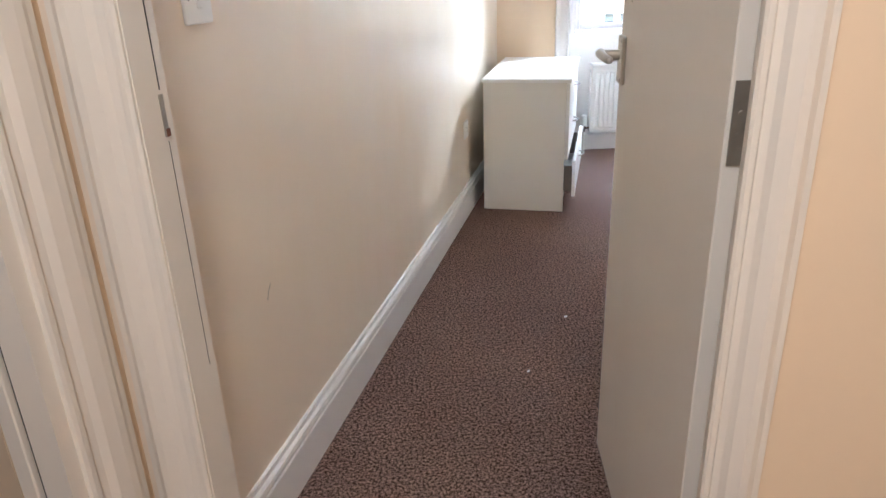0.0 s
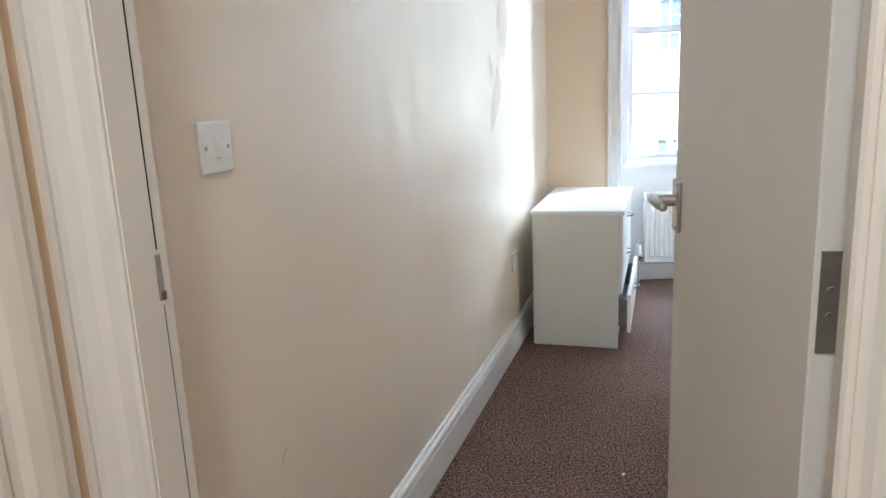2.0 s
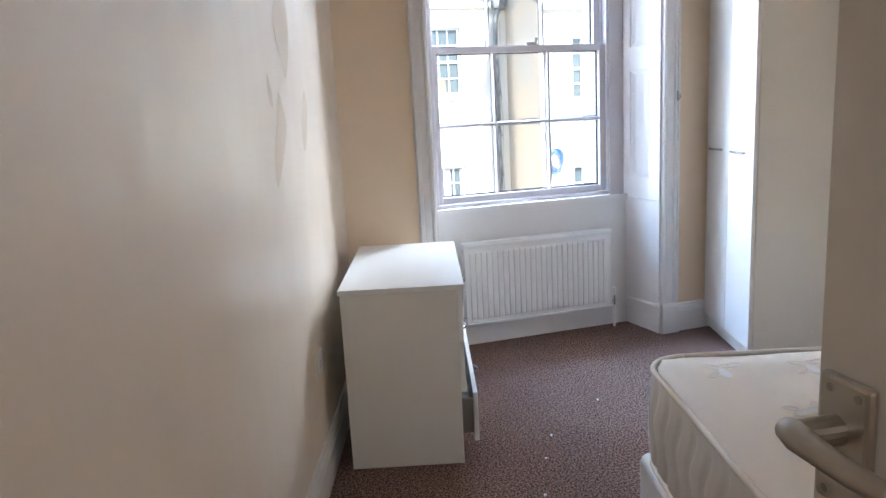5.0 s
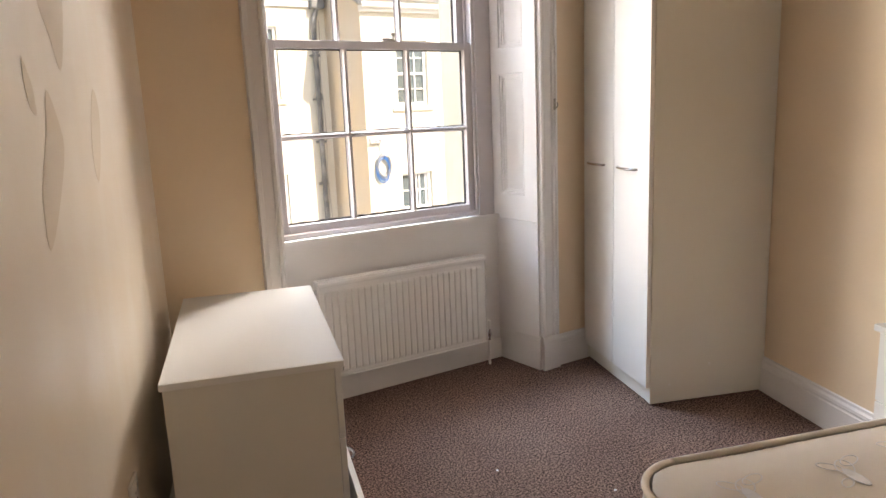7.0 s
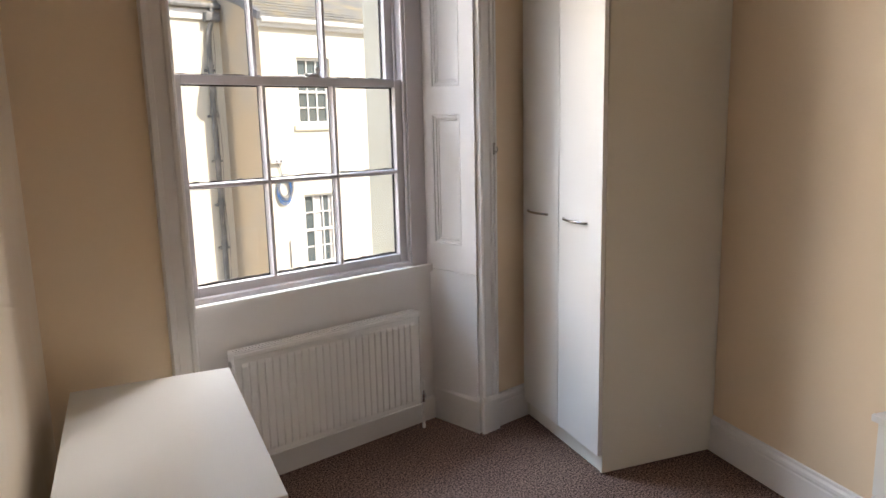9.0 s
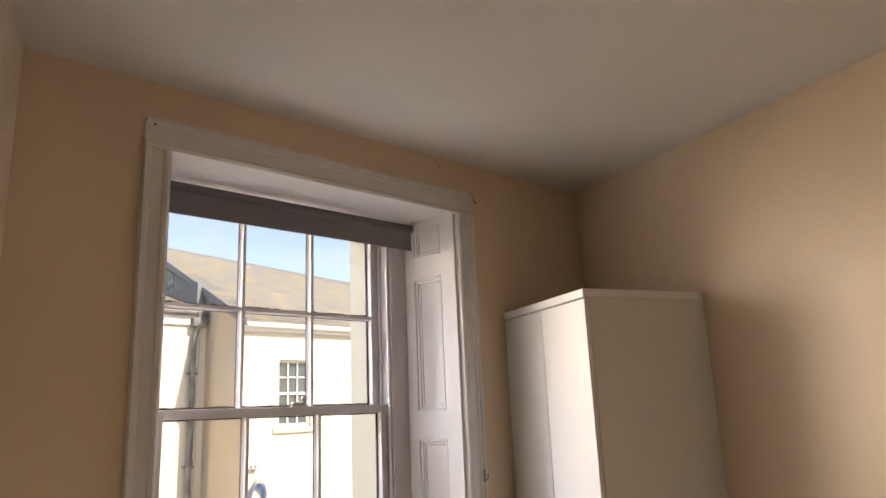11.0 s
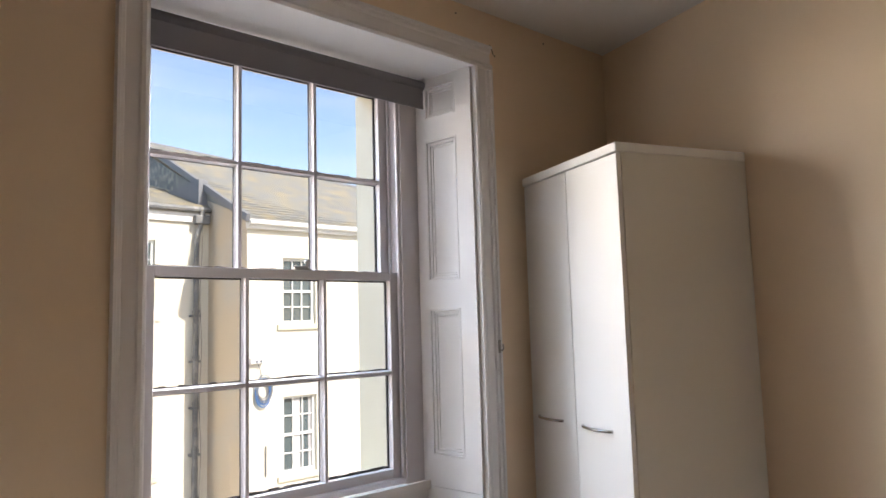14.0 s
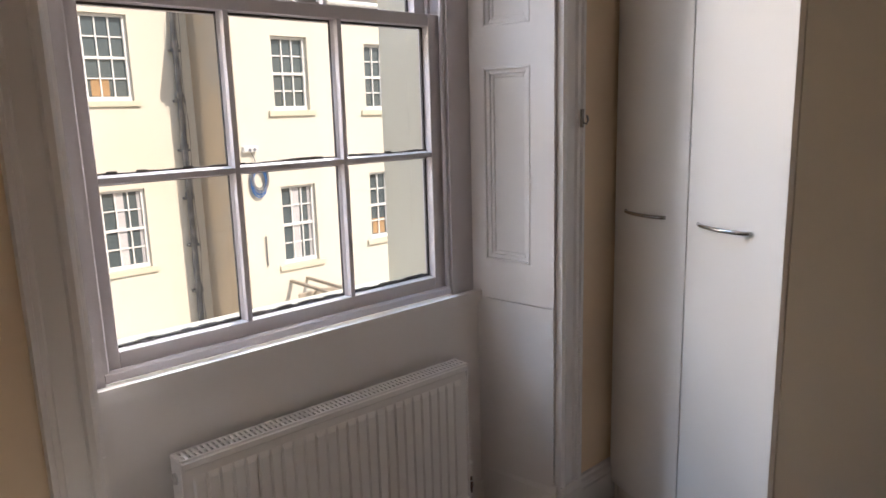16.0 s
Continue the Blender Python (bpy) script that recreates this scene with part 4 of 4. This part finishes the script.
def motif(cx, cy, rot, s):
    """A stitched flower: looping outlines raised on the ticking."""
    bm = bmesh.new()
    for k, (dx, dy, w, h, a) in enumerate(((0, 0, 0.028, 0.016, 0), (0.032, 0.014, 0.030, 0.012, 35), (-0.030, 0.012, 0.026, 0.012, 150), (0.006, -0.026, 0.022, 0.012, 260), (0.058, -0.004, 0.018, 0.009, -20))):
        pts = []
        for i in range(15):
            t = 2 * math.pi * i / 14
            x, y = w * math.cos(t), h * math.sin(t)
            ca, sa = math.cos(radians(a)), math.sin(radians(a))
            pts.append(((dx + x * ca - y * sa) * s, (dy + x * sa + y * ca) * s, 0))
        tube(bm, pts, 0.0013, 6, 0.5)
        if k == 1:
            top = [bm.verts.new((p[0], p[1], 0.0004)) for p in pts[:-1]]
            low = [bm.verts.new((p[0], p[1], -0.001)) for p in pts[:-1]]
            bm.faces.new(top)
            bm.faces.new(low[::-1])
            for a0 in range(14):
                bm.faces.new((low[a0], low[(a0 + 1) % 14], top[(a0 + 1) % 14], top[a0]))
    return part("motif", bm, MOTIF, matt, "white stitched flower motif", pose(cx, cy, mh + 0.0162, 0, 0, rot))


rng = random.Random(4)
for i in range(7):
    for j in range(4):
        motif(BL - 0.14 - i * 0.26 + rng.uniform(-0.02, 0.02), -0.14 - j * 0.21 - (0.1 if i % 2 else 0) * (j < 3) + rng.uniform(-0.02, 0.02), rng.uniform(0, 360), 1.0)

# ---- street outside ----
YF, YB = 13.15, 14.85      # the near facade and the set-back one
XK = 6.88                # the near building's corner
bm = bmesh.new()
box(bm, -400, 400, YOUT + 0.4, 900, -5.3, -5.0)
structure("ground", bm, ASPHALT, "pale grey paved street", category="street")


def far_window(parent, x0, x1, z0, z1, y, curtain=False, board=False):
    """A white twelve-pane sash set back in its reveal."""
    w = part("window", solid(x0 + 0.02, x1 - 0.02, y + 0.135, y + 0.15, z0, z1), FARGLASS, parent, "white-framed twelve-pane sash window" + (" with pale curtains" if curtain else ""))
    for a, b in ((x0 + 0.0, x0 + 0.055), (x1 - 0.055, x1 - 0.0)):
        part("frame", solid(a, b, y + 0.08, y + 0.14, z0 + 0.005, z1 - 0.005, 0.003), FARWHITE, w)
    part("frame", solid(x0, x1, y + 0.078, y + 0.138, z0 + 0.002, z0 + 0.075, 0.003), FARWHITE, w)
    part("frame", solid(x0, x1, y + 0.078, y + 0.138, z1 - 0.05, z1, 0.003), FARWHITE, w)
    zm = (z0 + z1) / 2
    part("meeting_rail", solid(x0 + 0.055, x1 - 0.055, y + 0.085, y + 0.137, zm - 0.025, zm + 0.025, 0.003), FARWHITE, w)
    for i in (1, 2):
        xx = x0 + 0.055 + (x1 - x0 - 0.11) * i / 3
        part("glazing_bar", solid(xx - 0.012, xx + 0.012, y + 0.10, y + 0.136, z0 + 0.07, z1 - 0.045), FARWHITE, w)
    for zz in ((z0 + zm) / 2 + 0.02, (z1 + zm) / 2 - 0.01):
        part("glazing_bar", solid(x0 + 0.055, x1 - 0.055, y + 0.101, y + 0.135, zz - 0.012, zz + 0.012), FARWHITE, w)
    part("window_sill", solid(x0 - 0.13, x1 + 0.10, y - 0.05, y + 0.14, z0 - 0.10, z0 + 0.002, 0.006), STONEW, parent, "cream painted stone sill")
    if curtain:
        bm = bmesh.new()
        for a, b in ((x0 + 0.29, x0 + 0.43), (x1 - 0.12, x1 - 0.06)):
            k = 14
            row = [(a + (b - a) * i / k, y + 0.131 - 0.004 * (i % 2)) for i in range(k + 1)]
            vv = [[bm.verts.new((x, yy, z)) for x, yy in row] for z in (z0 + 0.08, z1 - 0.06)]
            for i in range(k):
                bm.faces.new((vv[0][i], vv[0][i + 1], vv[1][i + 1], vv[1][i]))
        part("curtain", bm, CURTAIN, w, "pale curtains behind the panes")
    if board:
        part("board", solid(x0 + 0.12, x0 + 0.42, y + 0.128, y + 0.134, z0 + 0.09, z0 + 0.40), WARMIN, w, "tan board behind the glass")
    return w


def front(parent, x0, x1, y, z0, z1, holes, mat):
    """A wall with window holes, as blocks between them."""
    cols = sorted({h[0] for h in holes})
    spans = []
    last = x0
    for c in cols:
        hx = [h for h in holes if h[0] == c]
        spans.append((last, c, None))
        spans.append((c, hx[0][1], sorted((h[2], h[3]) for h in hx)))
        last = hx[0][1]
    spans.append((last, x1, None))
    bm = bmesh.new()
    for a, b, hs in spans:
        if not hs:
            box(bm, a, b, y, y + 0.3, z0, z1)
            continue
        z = z0
        for h0, h1 in hs:
            box(bm, a, b, y, y + 0.3, z, h0)
            z = h1
        box(bm, a, b, y, y + 0.3, z, z1)
    return part("wall", bm, mat, parent, "cream rendered front wall")


EZ, RZ, RD = 3.40, 5.92, 6.15     # eaves, ridge, depth from the front to the ridge


def skew(bm):
    """The ridge falls a little towards the far end."""
    for v in bm.verts:
        u = (v.co.y - YF) / RD
        if u > 0:
            v.co.z -= (v.co.x - 10.7) * 0.07 * min(u, 1)
    return bm


house = thing("house", pose(0, 0, 0), "three-storey cream rendered house across the street with a lichened slate roof", "house", "houses across the street")
H1 = [(7.62, 8.35, 1.42, 2.71), (7.62, 8.35, -1.40, 0.06), (9.63, 10.35, 1.39, 2.65), (9.63, 10.35, -1.20, 0.16), (11.6, 12.3, 1.39, 2.65), (11.6, 12.3, -1.20, 0.16), (7.62, 8.35, -4.1, -2.9)]
front(house, XK + 0.002, 22, YF, -5.0, EZ - 0.02, H1, RENDERW)
for i, (a, b, c, d) in enumerate(H1):
    far_window(house, a, b, c, d, YF, curtain=i == 1, board=i == 3)
bm = bmesh.new()
pts = [(YF + 0.01, -5.0), (YF + 2 * RD, -5.0), (YF + 2 * RD, EZ), (YF + RD, RZ + 0.15), (YF + 0.01, EZ)]
f0 = [bm.verts.new((XK - 0.004, y, z)) for y, z in pts]
f1 = [bm.verts.new((XK + 0.28, y, z)) for y, z in pts]
bm.faces.new(f0)
bm.faces.new(f1[::-1])
for i in range(5):
    bm.faces.new((f0[i], f1[i], f1[(i + 1) % 5], f0[(i + 1) % 5]))
part("gable_wall", bm, RENDERT, house, "stained tan rendered gable wall")
bm = bmesh.new()
prof = [(YF + 0.15, 3.50), (14.9, 4.02), (17.2, 4.62), (YF + RD, 5.15), (YF + RD, RZ + 0.12)]
f0 = [bm.verts.new((XK - 0.03, y, z)) for y, z in prof]
f1 = [bm.verts.new((XK - 0.0045, y, z)) for y, z in prof]
bm.faces.new(f0)
bm.faces.new(f1[::-1])
for i in range(5):
    bm.faces.new((f0[i], f1[i], f1[(i + 1) % 5], f0[(i + 1) % 5]))
part("gable_cladding", bm, CLAD, house, "dark slate-hung upper gable")
part("fascia", solid(XK - 0.02, 22, YF - 0.10, YF + 0.02, EZ - 0.17, EZ - 0.03, 0.008), FARWHITE, house, "white eaves board")
roof = part("roof", skew(solid(XK - 0.05, 22, YF + RD - 0.08, YF + RD + 0.06, RZ - 0.03, RZ + 0.07, 0.02)), LEAD, house, "ridge of the roof")
# slates in overlapping courses
slope = Vector((0, RD + 0.16, RZ - EZ + 0.08))
sl = slope.length
su = slope.normalized()
nrm = Vector((0, -su.z, su.y))
courses = 34
slate = bmesh.new()
rg = random.Random(7)
cw = 0.26
for c in range(courses):
    base = Vector((0, YF - 0.14, EZ - 0.07)) + su * (sl * c / courses)
    x = XK - 0.06 - (cw / 2 if c % 2 else 0)
    while x < 15.5:
        w = cw - 0.012
        a, b = max(x, XK - 0.08), x + w
        lift = 0.022 + rg.uniform(-0.004, 0.008)
        p = [base + nrm * lift, base + su * (sl / courses * 1.12) + nrm * 0.004]
        vs = [slate.verts.new((xx, q.y, q.z)) for q in p for xx in (a, b)]
        lo_ = [slate.verts.new((xx, p[0].y - nrm.y * 0.016, p[0].z - nrm.z * 0.016)) for xx in (a, b)]
        slate.faces.new((vs[0], vs[1], vs[3], vs[2]))
        slate.faces.new((lo_[0], lo_[1], vs[1], vs[0]))
        x += cw
    box(slate, 15.5, 22, base.y, base.y + 0.02, base.z, base.z + 0.02)
tagged(part("slates", skew(slate), SLATE, roof, "grey slates with ochre lichen"), kind="stuff")
bm = bmesh.new()
prism(bm, [(0, 0), (0, -0.03), (sl, -0.03), (sl, 0)], (XK - 0.08, YF - 0.14, EZ - 0.075), (22, YF - 0.14, EZ - 0.075), up=(-nrm[0], -nrm[1], -nrm[2]), side=tuple(su))
part("roof_deck", skew(bm), SLATE, roof)
bm = bmesh.new()
prism(bm, [(0, 0), (0, -0.13), (sl, -0.13), (sl, 0)], (XK - 0.10, YF - 0.14, EZ - 0.05), (XK - 0.03, YF - 0.14, EZ - 0.05), up=(-nrm[0], -nrm[1], -nrm[2]), side=tuple(su))
part("verge", skew(bm), LEAD, roof, "grey verge of the roof")
bm = bmesh.new()
b0, b1 = Vector((0, YF + RD, RZ)), Vector((0, YF + 2 * RD + 0.1, EZ))
vs = [bm.verts.new((x, q.y, q.z)) for q in (b0, b1) for x in (XK, 22)]
bm.faces.new((vs[0], vs[1], vs[3], vs[2]))
part("back_slope", skew(bm), SLATE, roof)
part("chimney", solid(14.3, 15.4, YF + RD - 0.3, YF + RD + 0.3, RZ - 0.9, RZ + 1.35, 0.02), LEAD, house, "dark chimney stack")
bm = bmesh.new()
tube(bm, [(XK - 0.02, YF - 0.15, EZ - 0.055), (22, YF - 0.15, EZ - 0.055)], 0.05, 8)
part("gutter", bm, FARWHITE, house, "white eaves gutter")

house2 = thing("house", pose(0, 0, 0), "set-back cream rendered house with white sashes and low slate roof", "house", "houses across the street")
H2 = [(5.02, 5.80, 1.66, 3.13), (5.02, 5.80, -1.36, 0.10), (2.4, 3.2, 1.66, 3.13), (2.4, 3.2, -1.36, 0.10)]
front(house2, -6, XK - 0.006, YB, -5.0, 3.78, H2, RENDERW)
for i, (a, b, c, d) in enumerate(H2):
    far_window(house2, a, b, c, d, YB, curtain=i == 1, board=i == 0)
roof2 = part("roof", solid(-6, XK - 0.01, YB + 2.4, YB + 2.5, 4.58, 4.63), LEAD, house2, "top of the low roof")
bm = bmesh.new()
for c in range(14):
    y0, z0 = YB - 0.12 + 2.6 * c / 14, 3.84 + 0.78 * c / 14
    x = -6 - (0.13 if c % 2 else 0)
    while x < XK - 0.2:
        if x > 2.5:
            h = rg.uniform(0, 0.008)
            vs = [bm.verts.new(p) for p in ((x, y0, z0 + 0.03 + h), (x + 0.25, y0, z0 + 0.03 + h), (x + 0.25, y0 + 0.21, z0 + 0.068), (x, y0 + 0.21, z0 + 0.068), (x, y0, z0), (x + 0.25, y0, z0))]
            bm.faces.new(vs[:4])
            bm.faces.new((vs[4], vs[5], vs[1], vs[0]))
        x += 0.262
box(bm, -6, XK - 0.01, YB - 0.1, YB + 2.5, 3.76, 3.82)
tagged(part("slates", bm, SLATE, roof2, "grey slates"), kind="stuff")
bm = bmesh.new()
box(bm, XK - 0.20, XK - 0.008, YB + 0.05, YB + 2.6, 3.82, 4.45)
part("flashing", bm, LEAD, roof2, "grey lead flashing against the gable")
bm = bmesh.new()
tube(bm, [(-6, YB - 0.14, 3.80), (XK - 0.2, YB - 0.14, 3.78), (XK - 0.03, YB - 0.14, 3.78)], 0.055, 8)
part("gutter", bm, PIPE, house2, "grey eaves gutter")
part("fascia", solid(-6, XK - 0.01, YB - 0.06, YB - 0.002, 3.52, 3.72, 0.006), FARWHITE, house2, "white eaves board")
dp = thing("drainpipe", pose(XK - 0.30, YB - 0.10, -5.0), "old grey cast-iron drainpipe with brackets in the corner of the houses", "drainpipe")
bm = bmesh.new()
tube(bm, [(0, 0, 0), (0, 0, 8.05), (0.02, -0.01, 8.3), (0.10, -0.03, 8.55), (0.10, -0.03, 8.75)], 0.055, 10)
part("pipe", bm, PIPE, dp)
part("hopper", solid(-0.06, 0.24, -0.12, 0.08, 8.48, 8.66, 0.02), PIPE, dp, "grey hopper head")
for k in range(9):
    bm = bmesh.new()
    disc(bm, (0, 0, 0.4 + k * 0.9), (0, 0, 1), 0.075, 0.06, 10)
    part("collar", bm, PIPE, dp)
    part("bracket", solid(-0.10, 0.10, -0.02, 0.10, 0.32 + k * 0.9, 0.37 + k * 0.9), PIPE, dp)
bm = bmesh.new()
for k in range(5):
    pts = [(0.02 * math.sin(3.1 * z + k * 2) + 0.07 * (k - 2) / 2, -0.07, z) for z in [i * 0.33 for i in range(26)]]
    tube(bm, pts, 0.006, 4)
part("cable", bm, PIPE, dp, "thin cables strapped to the pipe")

boxu = thing("wall_box", pose(7.02, YF, 0.76), "small white and grey electrical box on the house front", "electrical box")
part("casing", solid(-0.10, 0.16, -0.10, 0.0, -0.045, 0.06, 0.01), FARWHITE, boxu)
for x in (0.0, 0.09):
    bm = bmesh.new()
    disc(bm, (x, -0.1, 0.0), (0, -1, 0), 0.03, 0.01, 12)
    part("lens", bm, LEAD, boxu)
hose = thing("coiled_hose", pose(7.18, YF - 0.05, 0.25), "blue coiled cable hanging on the house front", "cable")
for k in range(7):
    bm = bmesh.new()
    r = 0.15 + 0.012 * k
    pts = [(0.75 * r * math.cos(2 * math.pi * i / 22) + 0.01 * math.sin(k * 2.3), -0.012 * (k % 4), -0.035 * (k % 3) + (1.15 + 0.05 * (k % 3)) * r * math.sin(2 * math.pi * i / 22)) for i in range(23)]
    tube(bm, pts, 0.012, 6)
    part("coil", bm, BLUE if k % 3 else LEAD, hose, "blue coil" if k % 3 else "grey coil")
bm = bmesh.new()
tube(bm, [(-0.02, 0.0, 0.15), (-0.06, 0.0, 0.35), (-0.13, 0.02, 0.52)], 0.008, 6)
part("lead", bm, LEAD, hose)
pipe = thing("vent_pipe", pose(7.24, YF - 0.03, -1.35), "thin grey pipe clipped to the house front", "pipe")
bm = bmesh.new()
tube(bm, [(0, 0, 0), (0, 0, 0.55)], 0.012, 6)
part("tube", bm, PIPE, pipe)
sgn = thing("hanging_sign", pose(7.72, YF, -1.72), "weathered brown hanging sign on a timber bracket, with pale lettering", "sign")
part("beam", solid(-0.05, 0.02, -1.30, 0.0, -0.02, 0.03, 0.005), SIGNBROWN, sgn)
part("beam", solid(0.30, 0.36, -1.30, 0.0, -0.02, 0.03, 0.005), SIGNBROWN, sgn)
bm = bmesh.new()
prism(bm, [(-0.02, -0.02), (0.02, -0.02), (0.02, 0.02), (-0.02, 0.02)], (-0.015, -0.9, -0.02), (-0.015, -0.02, -0.75))
part("strut", bm, SIGNBROWN, sgn)
brd = part("board", solid(-0.25, 0.65, -0.66, -0.62, -0.65, -0.09, 0.008), SIGNBROWN, sgn, "brown sign board")
cu = bpy.data.curves.new("sign_text", "FONT")
cu.body = "NEW"
cu.size = 0.24
cu.extrude = 0.003
tmp = bpy.data.objects.new("sign_text", cu)
scene.collection.objects.link(tmp)
bpy.context.view_layer.update()
tm = bpy.data.meshes.new_from_object(tmp.evaluated_get(bpy.context.evaluated_depsgraph_get()))
bpy.data.objects.remove(tmp)
tm.materials.clear()
tm.materials.append(SIGNTEXT)
tx = new("lettering", tm)
tx.parent = brd
tx.matrix_basis = pose(-0.06, -0.664, -0.38, 90, 0, 0)

# ---- lint on the carpet ----
rg2 = random.Random(12)
for x, y in ((1.72, 2.12), (1.50, 1.72), (1.62, 1.95), (2.05, 2.35), (1.1, 0.9), (0.9, 0.55), (2.3, 2.0)):
    bm = bmesh.new()
    r = rg2.uniform(0.004, 0.007)
    tube(bm, [(0, 0, 0.003), (r, r * 0.4, 0.005), (1.8 * r, -r * 0.3, 0.003), (2.4 * r, r * 0.5, 0.004)], [r * 0.3, r * 0.6, r * 0.5, r * 0.2], 5)
    tagged(part("lint", bm, MOTIF, None, "", pose(x, y, 0, 0, 0, rg2.uniform(0, 360))), "tiny white fleck of lint on the brown carpet", "lint", "lint on the carpet")
